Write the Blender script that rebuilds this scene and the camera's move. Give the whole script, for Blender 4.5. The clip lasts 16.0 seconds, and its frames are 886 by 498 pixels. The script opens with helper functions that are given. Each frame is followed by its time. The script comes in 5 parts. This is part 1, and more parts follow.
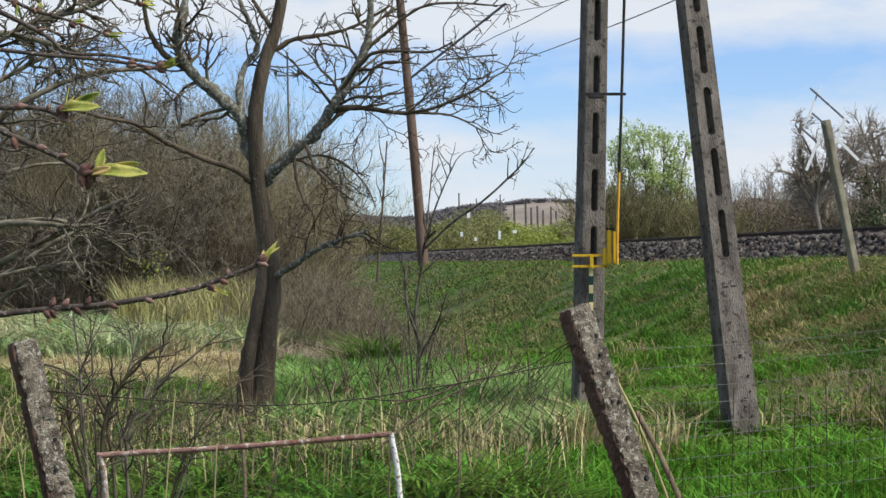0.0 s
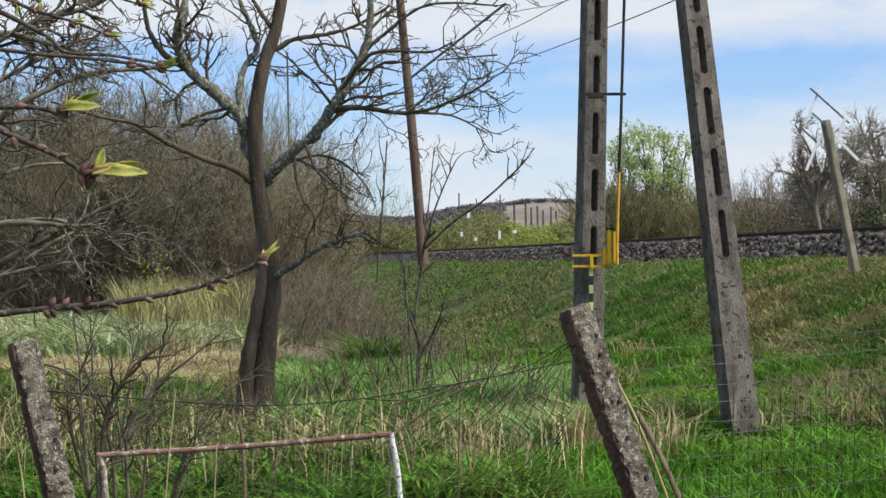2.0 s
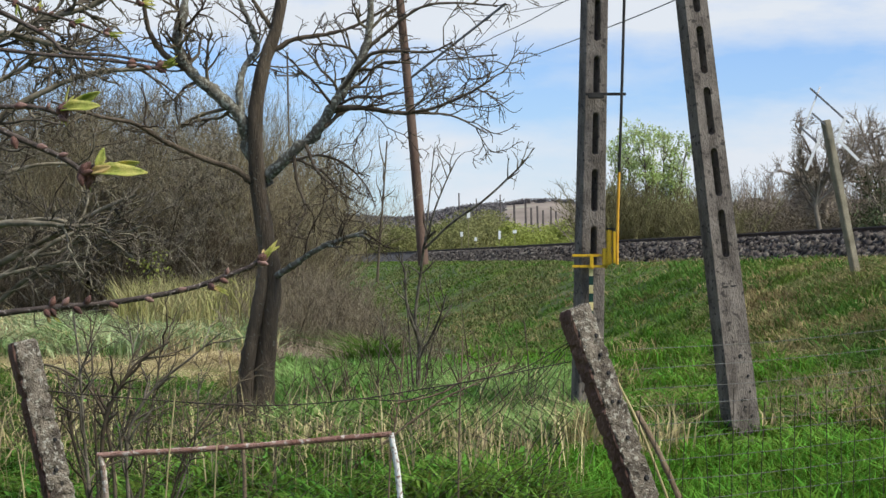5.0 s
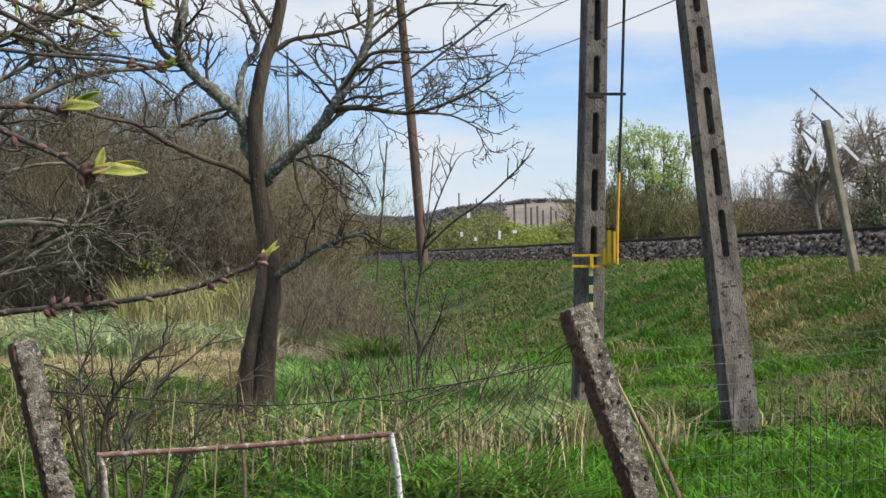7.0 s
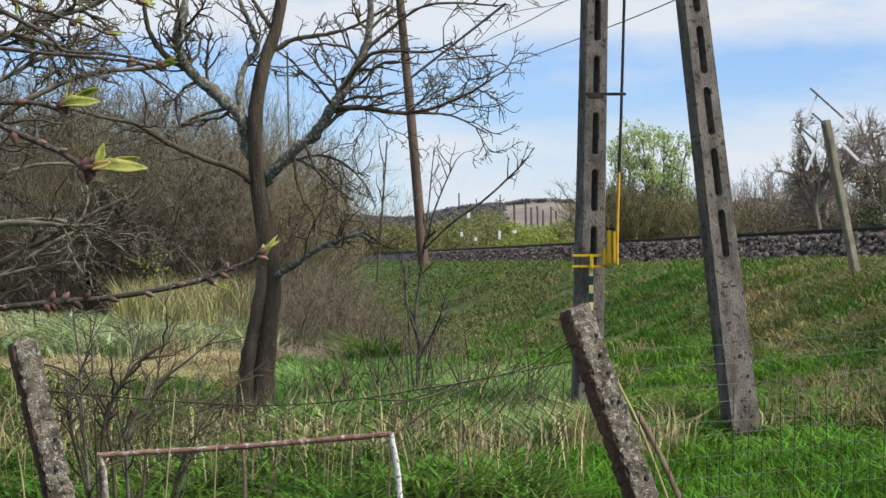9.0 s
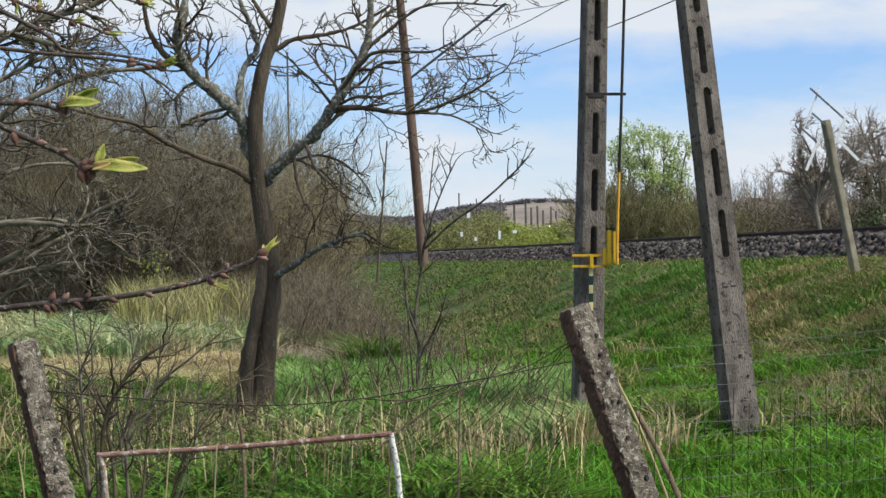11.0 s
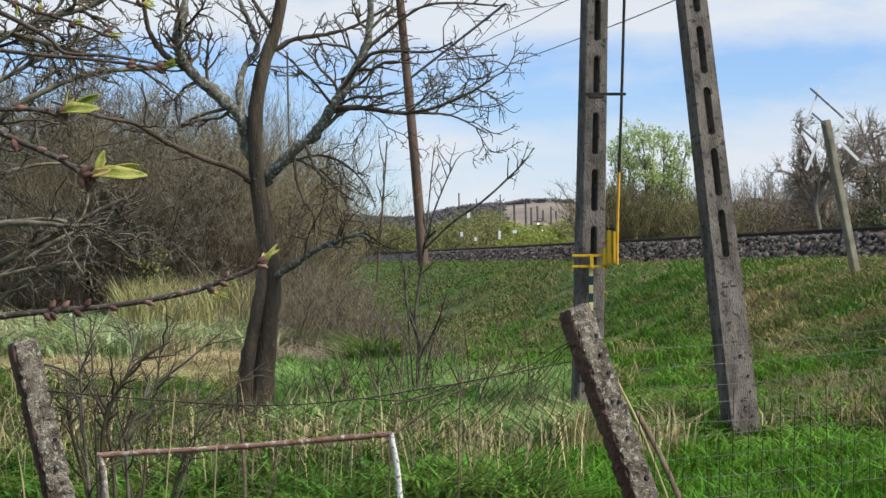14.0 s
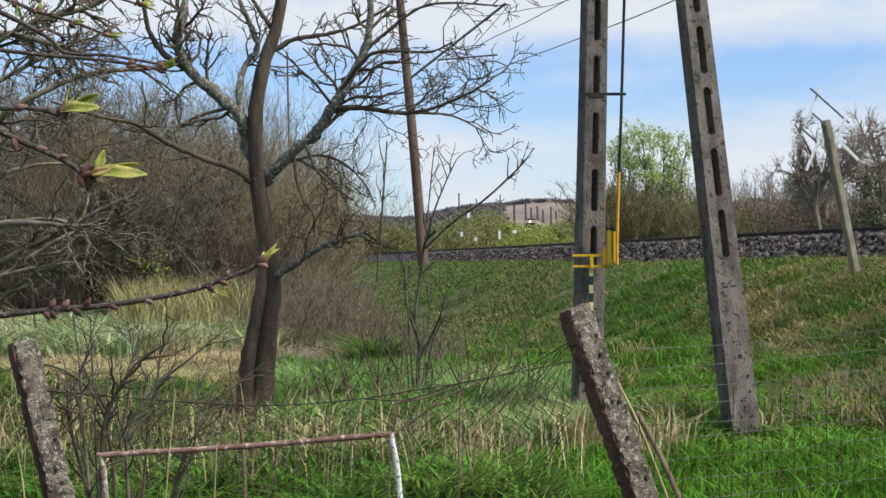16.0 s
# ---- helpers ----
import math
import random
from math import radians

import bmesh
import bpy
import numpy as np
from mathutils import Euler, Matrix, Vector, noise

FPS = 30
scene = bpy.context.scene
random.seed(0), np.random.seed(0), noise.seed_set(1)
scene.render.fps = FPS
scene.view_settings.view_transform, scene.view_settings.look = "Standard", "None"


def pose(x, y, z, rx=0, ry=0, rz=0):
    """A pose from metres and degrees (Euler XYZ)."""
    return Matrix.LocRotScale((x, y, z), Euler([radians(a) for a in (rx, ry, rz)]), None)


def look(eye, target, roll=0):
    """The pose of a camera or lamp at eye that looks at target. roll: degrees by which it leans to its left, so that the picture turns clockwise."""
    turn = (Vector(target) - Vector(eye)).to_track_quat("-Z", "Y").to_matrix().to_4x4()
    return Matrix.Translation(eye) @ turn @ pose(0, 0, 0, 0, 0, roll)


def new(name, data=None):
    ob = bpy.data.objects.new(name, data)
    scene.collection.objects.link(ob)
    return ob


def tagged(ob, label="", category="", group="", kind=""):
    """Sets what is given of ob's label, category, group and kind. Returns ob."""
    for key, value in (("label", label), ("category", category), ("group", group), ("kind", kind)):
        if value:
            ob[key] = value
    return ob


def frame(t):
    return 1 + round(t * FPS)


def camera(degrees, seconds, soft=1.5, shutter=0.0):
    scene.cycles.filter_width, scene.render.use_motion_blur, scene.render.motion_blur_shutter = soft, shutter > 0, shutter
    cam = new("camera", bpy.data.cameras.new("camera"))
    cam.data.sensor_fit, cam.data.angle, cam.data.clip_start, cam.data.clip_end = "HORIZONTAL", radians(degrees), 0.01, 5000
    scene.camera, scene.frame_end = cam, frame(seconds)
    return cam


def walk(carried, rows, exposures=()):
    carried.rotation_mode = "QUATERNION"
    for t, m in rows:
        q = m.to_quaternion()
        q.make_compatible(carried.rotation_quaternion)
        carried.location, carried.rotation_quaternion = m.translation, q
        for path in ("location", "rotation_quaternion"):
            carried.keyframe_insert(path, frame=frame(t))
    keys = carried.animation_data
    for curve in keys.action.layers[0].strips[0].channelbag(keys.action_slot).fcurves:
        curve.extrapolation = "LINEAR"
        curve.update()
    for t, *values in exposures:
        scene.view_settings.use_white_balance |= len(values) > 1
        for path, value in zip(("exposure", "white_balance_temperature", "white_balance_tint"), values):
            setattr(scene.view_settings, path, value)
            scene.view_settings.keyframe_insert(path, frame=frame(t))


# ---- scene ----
# ---- camera: stands still, level with the foot of the ballast ----
cam = camera(26.0, 16.0, soft=1.5)
EYE = look((0, 0, 1.5), (0, 100, 2.207))
walk(cam, [(0, EYE), (16, EYE)])

# ---- world and sun: bright broken cloud ----
SUN_EL, SUN_AZ = 52, 118   # degrees; azimuth clockwise from +y
world = bpy.data.worlds.new("sky")
scene.world = world
world.use_nodes = True
wt = world.node_tree
wt.nodes.clear()
w_out = wt.nodes.new("ShaderNodeOutputWorld")
w_bg = wt.nodes.new("ShaderNodeBackground")
w_sky = wt.nodes.new("ShaderNodeTexSky")
w_sky.sky_type, w_sky.sun_disc = "NISHITA", False
w_sky.sun_elevation, w_sky.sun_rotation = radians(SUN_EL), radians(SUN_AZ)
w_sky.air_density, w_sky.dust_density, w_sky.ozone_density = 1.0, 0.3, 2.0
w_tc = wt.nodes.new("ShaderNodeTexCoord")
w_map = wt.nodes.new("ShaderNodeMapping")
w_map.inputs["Scale"].default_value = (3.2, 3.2, 11.0)
w_map.inputs["Location"].default_value = (0.35, 0.0, 0.62)
w_noise = wt.nodes.new("ShaderNodeTexNoise")
w_noise.inputs["Scale"].default_value = 1.6
w_noise.inputs["Detail"].default_value = 7
w_noise.inputs["Roughness"].default_value = 0.58
w_ramp = wt.nodes.new("ShaderNodeValToRGB")
w_ramp.color_ramp.elements[0].position, w_ramp.color_ramp.elements[1].position = 0.38, 0.64
w_gain = wt.nodes.new("ShaderNodeMix")
w_gain.data_type, w_gain.blend_type = "RGBA", "MULTIPLY"
w_gain.inputs[0].default_value = 1.0
w_gain.inputs[7].default_value = (0.98, 1.15, 1.55, 1)
w_mix = wt.nodes.new("ShaderNodeMix")
w_mix.data_type = "RGBA"
w_mix.inputs[7].default_value = (7.6, 8.15, 8.9, 1)   # lit cloud
w_bg.inputs["Strength"].default_value = 0.10
wt.links.new(w_tc.outputs["Generated"], w_map.inputs["Vector"])
wt.links.new(w_map.outputs[0], w_noise.inputs["Vector"])
w_sep = wt.nodes.new("ShaderNodeSeparateXYZ")
w_bank = wt.nodes.new("ShaderNodeValToRGB")   # cloud banks by height above the horizon
w_bank.color_ramp.interpolation = "EASE"
for pos, val in ((0.055, 0.62), (0.085, 0.40), (0.105, 0.42), (0.125, 0.60), (0.3, 0.47)):
    e = w_bank.color_ramp.elements.new(pos)
    e.color = (val, val, val, 1)
w_bank.color_ramp.elements[0].color = (0.70, 0.70, 0.70, 1)
w_bank.color_ramp.elements[len(w_bank.color_ramp.elements) - 1].color = (0.42, 0.42, 0.42, 1)
w_add = wt.nodes.new("ShaderNodeMath")
w_add.operation = "ADD"
w_sub = wt.nodes.new("ShaderNodeMath")
w_sub.operation = "SUBTRACT"
w_sub.inputs[1].default_value = 0.5
wt.links.new(w_tc.outputs["Generated"], w_sep.inputs[0])
w_clear = wt.nodes.new("ShaderNodeMapRange")   # the low bank of cloud lies to the right, clear sky to the left
w_clear.interpolation_type = "SMOOTHSTEP"
w_clear.inputs[1].default_value, w_clear.inputs[2].default_value = -0.045, 0.045
w_clear.inputs[3].default_value, w_clear.inputs[4].default_value = 0.088, 0.0
w_floor = wt.nodes.new("ShaderNodeMath")
w_floor.operation = "MAXIMUM"
wt.links.new(w_sep.outputs["X"], w_clear.inputs[0])
wt.links.new(w_sep.outputs["Z"], w_floor.inputs[0])
wt.links.new(w_clear.outputs[0], w_floor.inputs[1])
wt.links.new(w_floor.outputs[0], w_bank.inputs["Fac"])
wt.links.new(w_noise.outputs["Fac"], w_add.inputs[0])
wt.links.new(w_bank.outputs["Color"], w_add.inputs[1])
wt.links.new(w_add.outputs[0], w_sub.inputs[0])
wt.links.new(w_sub.outputs[0], w_ramp.inputs["Fac"])
wt.links.new(w_ramp.outputs["Color"], w_mix.inputs[0])
wt.links.new(w_sky.outputs[0], w_gain.inputs[6])
wt.links.new(w_gain.outputs[2], w_mix.inputs[6])
wt.links.new(w_mix.outputs[2], w_bg.inputs["Color"])
wt.links.new(w_bg.outputs[0], w_out.inputs["Surface"])

sun = new("sun", bpy.data.lights.new("sun", "SUN"))
sun.data.energy, sun.data.angle, sun.data.color = 5.2, radians(18), (1.0, 0.97, 0.85)
_az, _el = radians(SUN_AZ), radians(SUN_EL)
sun.matrix_world = look((100 * math.sin(_az) * math.cos(_el), 100 * math.cos(_az) * math.cos(_el), 100 * math.sin(_el)), (0, 0, 0))
scene.view_settings.exposure = 0.0

rng = np.random.default_rng(7)


# ---- materials ----
def mat(name, c1, c2, scale=6.0, rough=0.85, bump=0.25, metal=0.0, island=0.0, stretch=(1, 1, 1), c3=None, spots=0.0, leaf=0.0, spot_scale=40):
    """Two-scale mottled surface; island: spread of brightness from piece to piece; leaf: share of light let through."""
    m = bpy.data.materials.new(name)
    m.use_nodes = True
    nt = m.node_tree
    n, l = nt.nodes, nt.links
    b = n["Principled BSDF"]
    tc = n.new("ShaderNodeTexCoord")
    mp = n.new("ShaderNodeMapping")
    mp.inputs["Scale"].default_value = stretch
    l.new(tc.outputs["Object"], mp.inputs[0])
    big = n.new("ShaderNodeTexNoise")
    big.inputs["Scale"].default_value, big.inputs["Detail"].default_value = scale, 6
    l.new(mp.outputs[0], big.inputs["Vector"])
    ramp = n.new("ShaderNodeValToRGB")
    ramp.color_ramp.elements[0].color, ramp.color_ramp.elements[1].color = (*c1, 1), (*c2, 1)
    ramp.color_ramp.elements[0].position, ramp.color_ramp.elements[1].position = 0.35, 0.65
    l.new(big.outputs["Fac"], ramp.inputs[0])
    col = ramp.outputs[0]
    fine = n.new("ShaderNodeTexNoise")
    fine.inputs["Scale"].default_value, fine.inputs["Detail"].default_value = scale * 9, 4
    l.new(mp.outputs[0], fine.inputs["Vector"])
    grain = n.new("ShaderNodeMix")
    grain.data_type, grain.blend_type = "RGBA", "OVERLAY"
    grain.inputs[0].default_value = 0.45
    l.new(col, grain.inputs[6])
    l.new(fine.outputs["Fac"], grain.inputs[7])
    col = grain.outputs[2]
    if c3 is not None:
        sp = n.new("ShaderNodeTexNoise")
        sp.inputs["Scale"].default_value, sp.inputs["Detail"].default_value = spot_scale, 3
        l.new(tc.outputs["Object"], sp.inputs["Vector"])
        sr = n.new("ShaderNodeValToRGB")
        sr.color_ramp.elements[0].position, sr.color_ramp.elements[1].position = 0.62 - spots * 0.25, 0.70 - spots * 0.2
        l.new(sp.outputs["Fac"], sr.inputs[0])
        mx = n.new("ShaderNodeMix")
        mx.data_type = "RGBA"
        mx.inputs[7].default_value = (*c3, 1)
        l.new(sr.outputs[0], mx.inputs[0])
        l.new(col, mx.inputs[6])
        col = mx.outputs[2]
    if island:
        geo = n.new("ShaderNodeNewGeometry")
        mr = n.new("ShaderNodeMapRange")
        mr.inputs[3].default_value, mr.inputs[4].default_value = 1 - island, 1 + island
        l.new(geo.outputs["Random Per Island"], mr.inputs[0])
        hv = n.new("ShaderNodeHueSaturation")
        l.new(mr.outputs[0], hv.inputs["Value"])
        hr = n.new("ShaderNodeMapRange")
        hr.inputs[3].default_value, hr.inputs[4].default_value = 0.5 - island * 0.05, 0.5 + island * 0.05
        l.new(geo.outputs["Random Per Island"], hr.inputs[0])
        l.new(hr.outputs[0], hv.inputs["Hue"])
        l.new(col, hv.inputs["Color"])
        col = hv.outputs[0]
    l.new(col, b.inputs["Base Color"])
    b.inputs["Roughness"].default_value, b.inputs["Metallic"].default_value = rough, metal
    b.inputs["Specular IOR Level"].default_value = 0.08 if island else 0.3
    if bump:
        bp = n.new("ShaderNodeBump")
        bp.inputs["Strength"].default_value, bp.inputs["Distance"].default_value = bump, 0.02
        l.new(fine.outputs["Fac"], bp.inputs["Height"])
        l.new(bp.outputs[0], b.inputs["Normal"])
    if leaf:
        tr = n.new("ShaderNodeBsdfTranslucent")
        l.new(col, tr.inputs["Color"])
        ms = n.new("ShaderNodeMixShader")
        ms.inputs[0].default_value = leaf
        l.new(b.outputs[0], ms.inputs[1])
        l.new(tr.outputs[0], ms.inputs[2])
        l.new(ms.outputs[0], n["Material Output"].inputs["Surface"])
    return m


M_SOIL = mat("meadow_soil", (0.030, 0.058, 0.013), (0.075, 0.092, 0.028), 0.5, 0.95, 0.6, c3=(0.12, 0.105, 0.05), spots=0.1, spot_scale=0.9)
M_GRASS = mat("fresh_grass", (0.080, 0.195, 0.016), (0.158, 0.305, 0.038), 0.8, 0.6, 0, island=0.5, leaf=0.35)
M_GRASS_DARK = mat("slope_grass", (0.062, 0.138, 0.020), (0.155, 0.220, 0.044), 0.9, 0.65, 0, island=0.22, leaf=0.3)
M_OLIVE = mat("olive_grass", (0.135, 0.175, 0.055), (0.290, 0.285, 0.130), 1.3, 0.8, 0, island=0.3, leaf=0.3)
M_MEADOW = mat("meadow_grass", (0.062, 0.140, 0.016), (0.155, 0.240, 0.040), 1.4, 0.65, 0, island=0.65, leaf=0.3)
M_GRASS_LIGHT = mat("light_green_grass", (0.145, 0.280, 0.055), (0.30, 0.42, 0.145), 0.9, 0.6, 0, island=0.45, leaf=0.35)
M_TUSSOCK = mat("tussock_grass", (0.055, 0.145, 0.020), (0.120, 0.225, 0.042), 1.2, 0.6, 0, island=0.3, leaf=0.3)
M_WEED = mat("weed_leaves", (0.07, 0.18, 0.025), (0.14, 0.27, 0.05), 1.2, 0.5, 0, island=0.45, leaf=0.3)
M_STRAW = mat("dry_grass", (0.37, 0.295, 0.15), (0.57, 0.475, 0.265), 1.5, 0.8, 0, island=0.4, leaf=0.25)
M_WITHER = mat("withered_grass", (0.105, 0.132, 0.046), (0.200, 0.205, 0.086), 0.6, 0.8, 0, island=0.12, leaf=0.2)
M_STICK = mat("weathered_stick", (0.15, 0.105, 0.065), (0.24, 0.175, 0.115), 20, 0.9, 0.4, stretch=(1, 1, 0.2))
M_TAN = mat("tan_dead_grass", (0.24, 0.185, 0.085), (0.40, 0.32, 0.165), 1.0, 0.8, 0, island=0.4, leaf=0.2)
M_REED = mat("yellow_stalks", (0.21, 0.20, 0.065), (0.45, 0.40, 0.20), 1.0, 0.8, 0, island=0.4, leaf=0.25)
M_PALE = mat("pale_green_grass", (0.16, 0.25, 0.075), (0.48, 0.52, 0.30), 1.6, 0.7, 0, island=0.5, leaf=0.3)
M_BARK = mat("dark_bark", (0.062, 0.046, 0.031), (0.145, 0.110, 0.076), 9, 0.95, 0.9, stretch=(1, 1, 0.2), c3=(0.155, 0.145, 0.115), spots=0.0, spot_scale=30)
M_BARK_PALE = mat("lichened_bark", (0.105, 0.092, 0.070), (0.19, 0.172, 0.136), 9, 0.95, 0.9, stretch=(1, 1, 0.35), c3=(0.34, 0.345, 0.29), spots=0.42, spot_scale=30)
M_TWIG = mat("bare_twigs", (0.062, 0.047, 0.032), (0.145, 0.116, 0.082), 3, 0.9, 0, island=0.4)
M_TWIG_PALE = mat("grey_lichened_twigs", (0.064, 0.053, 0.039), (0.190, 0.164, 0.126), 14, 0.9, 0, island=0.35)
# the paler mottling is lichen plus highlights on the boughs, put in as colour
M_BOUGH = mat("lichen_highlit_boughs", (0.085, 0.072, 0.050), (0.26, 0.225, 0.17), 9, 0.9, 0, island=0.4)
M_THICKET = mat("thicket_twigs", (0.165, 0.138, 0.085), (0.29, 0.245, 0.155), 0.5, 0.9, 0, island=0.4)
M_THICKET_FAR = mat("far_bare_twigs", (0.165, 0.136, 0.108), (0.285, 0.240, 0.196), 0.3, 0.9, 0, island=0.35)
M_LEAF_WILLOW = mat("young_willow_leaves", (0.36, 0.46, 0.15), (0.50, 0.58, 0.27), 0.8, 0.6, 0, island=0.3, leaf=0.4)
M_LEAF_BUSH = mat("olive_bush_leaves", (0.165, 0.155, 0.075), (0.245, 0.220, 0.115), 0.25, 0.7, 0, island=0.35, leaf=0.3)
M_LEAF_OLIVE = mat("far_olive_leaves", (0.170, 0.182, 0.068), (0.275, 0.265, 0.110), 0.06, 0.8, 0, island=0.15, leaf=0.4)
M_BRUSH = mat("dull_brushwood", (0.140, 0.115, 0.078), (0.25, 0.205, 0.145), 0.6, 0.9, 0, island=0.35)
M_DEADBRUSH = mat("dead_brush", (0.25, 0.185, 0.135), (0.45, 0.35, 0.27), 1.5, 0.9, 0, island=0.4)
M_LEAF_LIME = mat("lime_bush_leaves", (0.25, 0.285, 0.060), (0.36, 0.385, 0.11), 0.3, 0.7, 0, island=0.2, leaf=0.35)
M_LEAF_DARK = mat("dark_bush_leaves", (0.060, 0.080, 0.040), (0.105, 0.120, 0.060), 0.4, 0.7, 0, island=0.35, leaf=0.2)
M_CONC = mat("weathered_concrete", (0.092, 0.077, 0.066), (0.200, 0.172, 0.148), 9, 0.95, 0.7, stretch=(1, 1, 0.45), c3=(0.05, 0.043, 0.038), spots=0.16, spot_scale=22)
M_CONC_OLD = mat("lichened_concrete", (0.075, 0.058, 0.044), (0.300, 0.252, 0.195), 20, 0.95, 1.0, c3=(0.47, 0.435, 0.36), spots=0.28, spot_scale=64)
# darker red-brown colour for one side of the fence posts
M_CONC_SIDE = mat("dark_red_brown_concrete", (0.080, 0.042, 0.032), (0.150, 0.088, 0.066), 12, 0.95, 0.6, stretch=(1, 1, 0.3))
M_CONC_POST = mat("sandy_concrete", (0.17, 0.15, 0.105), (0.25, 0.225, 0.165), 6, 0.95, 0.5)
M_MASTRUST = mat("brown_weathered_mast", (0.095, 0.056, 0.040), (0.16, 0.105, 0.078), 3, 0.85, 0.4, stretch=(1, 1, 0.2))
M_FARMAST = mat("grey_brown_far_mast", (0.085, 0.070, 0.066), (0.13, 0.11, 0.10), 3, 0.85, 0.2)
M_RUST = mat("rusty_paint", (0.20, 0.10, 0.075), (0.34, 0.20, 0.16), 22, 0.9, 0.6, c3=(0.55, 0.48, 0.42), spots=0.22, spot_scale=60)
M_FLAKE = mat("flaked_rusty_paint", (0.24, 0.15, 0.11), (0.42, 0.33, 0.27), 30, 0.9, 0.5, c3=(0.66, 0.60, 0.54), spots=0.45, spot_scale=80)
M_WHITE = mat("flaking_white_paint", (0.62, 0.60, 0.56), (0.80, 0.79, 0.76), 12, 0.6, 0.3, c3=(0.24, 0.13, 0.09), spots=0.30, spot_scale=90)
M_YELLOW = mat("yellow_paint", (0.62, 0.38, 0.015), (0.74, 0.48, 0.03), 12, 0.45, 0.15, c3=(0.2, 0.10, 0.04), spots=0.0, spot_scale=50)
M_ORANGE = mat("orange_yellow_paint", (0.60, 0.28, 0.02), (0.70, 0.38, 0.04), 12, 0.5, 0.15)
M_CREAM = mat("cream_yellow_paint", (0.70, 0.58, 0.24), (0.80, 0.68, 0.34), 12, 0.5, 0.1)
M_DKGREEN = mat("dark_green_paint", (0.012, 0.05, 0.035), (0.02, 0.07, 0.05), 12, 0.5, 0.1)
M_BLACK = mat("black_steel", (0.018, 0.017, 0.018), (0.035, 0.032, 0.03), 10, 0.8, 0.2)
M_WIRE = mat("galvanised_wire", (0.12, 0.12, 0.11), (0.20, 0.20, 0.185), 20, 0.55, 0, metal=0.4)
M_WIRE_RUST = mat("rusted_wire", (0.030, 0.024, 0.020), (0.065, 0.05, 0.04), 20, 0.85, 0, metal=0.2)
M_CABLE = mat("dull_copper_wire", (0.16, 0.165, 0.18), (0.24, 0.245, 0.26), 5, 0.5, 0, metal=0.5)
M_BALLAST = mat("ballast_stone", (0.036, 0.031, 0.027), (0.135, 0.117, 0.104), 5, 0.95, 0.3, island=0.55)
M_BED = mat("ballast_bed", (0.035, 0.032, 0.03), (0.07, 0.064, 0.06), 9, 0.95, 1.0)
M_RAIL = mat("rail_steel", (0.045, 0.032, 0.025), (0.075, 0.055, 0.045), 6, 0.7, 0.2, metal=0.3)
M_SLAT = mat("white_enamel", (0.74, 0.75, 0.76), (0.84, 0.85, 0.85), 10, 0.5, 0.1)
M_SLATBACK = mat("grey_metal_back", (0.13, 0.135, 0.145), (0.20, 0.205, 0.215), 10, 0.5, 0.1, metal=0.3)
M_HILL = mat("hill_fields", (0.17, 0.138, 0.115), (0.25, 0.21, 0.175), 0.012, 1.0, 0, c3=(0.27, 0.26, 0.20), spots=0.2, spot_scale=0.02)
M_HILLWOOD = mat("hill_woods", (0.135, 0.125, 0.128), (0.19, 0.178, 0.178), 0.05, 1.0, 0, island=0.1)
M_CHERRY = mat("cherry_twig_bark", (0.036, 0.025, 0.019), (0.090, 0.066, 0.052), 160, 0.6, 0.3, c3=(0.30, 0.25, 0.22), spots=0.1, spot_scale=500)
M_BUD = mat("bud_scales", (0.050, 0.022, 0.018), (0.19, 0.090, 0.066), 260, 0.55, 0.3)
M_BUDPINK = mat("pink_bud", (0.13, 0.065, 0.05), (0.31, 0.185, 0.15), 300, 0.55, 0.2)
M_YLEAF = mat("unfolding_leaf", (0.26, 0.34, 0.05), (0.68, 0.62, 0.18), 130, 0.45, 0.3, leaf=0.4)
M_YLEAF_OCHRE = mat("ochre_leaf_scale", (0.50, 0.34, 0.12), (0.62, 0.48, 0.2), 200, 0.5, 0.2, leaf=0.3)


# ---- mesh helpers ----
def fast_mesh(name, co, quads, smooth=False):
    me = bpy.data.meshes.new(name)
    co, quads = np.asarray(co, np.float32), np.asarray(quads, np.int32)
    k = quads.shape[1]
    me.vertices.add(len(co))
    me.vertices.foreach_set("co", co.ravel())
    me.loops.add(quads.size)
    me.loops.foreach_set("vertex_index", quads.ravel())
    me.polygons.add(len(quads))
    me.polygons.foreach_set("loop_start", np.arange(len(quads), dtype=np.int32) * k)
    if smooth:
        me.polygons.foreach_set("use_smooth", np.ones(len(quads), dtype=bool))
    me.update(calc_edges=True)
    return me


def solid(name, me, material, parent=None, label=""):
    me.materials.append(material)
    ob = new(name, me)
    if parent is not None:
        ob.parent = parent
    if label:
        ob["label"] = label
    return ob


def part(name, bm, material, parent, label=""):
    me = bpy.data.meshes.new(name)
    bm.to_mesh(me)
    bm.free()
    return solid(name, me, material, parent, label)


def unit(v):
    return v / np.maximum(np.linalg.norm(v, axis=-1, keepdims=True), 1e-9)


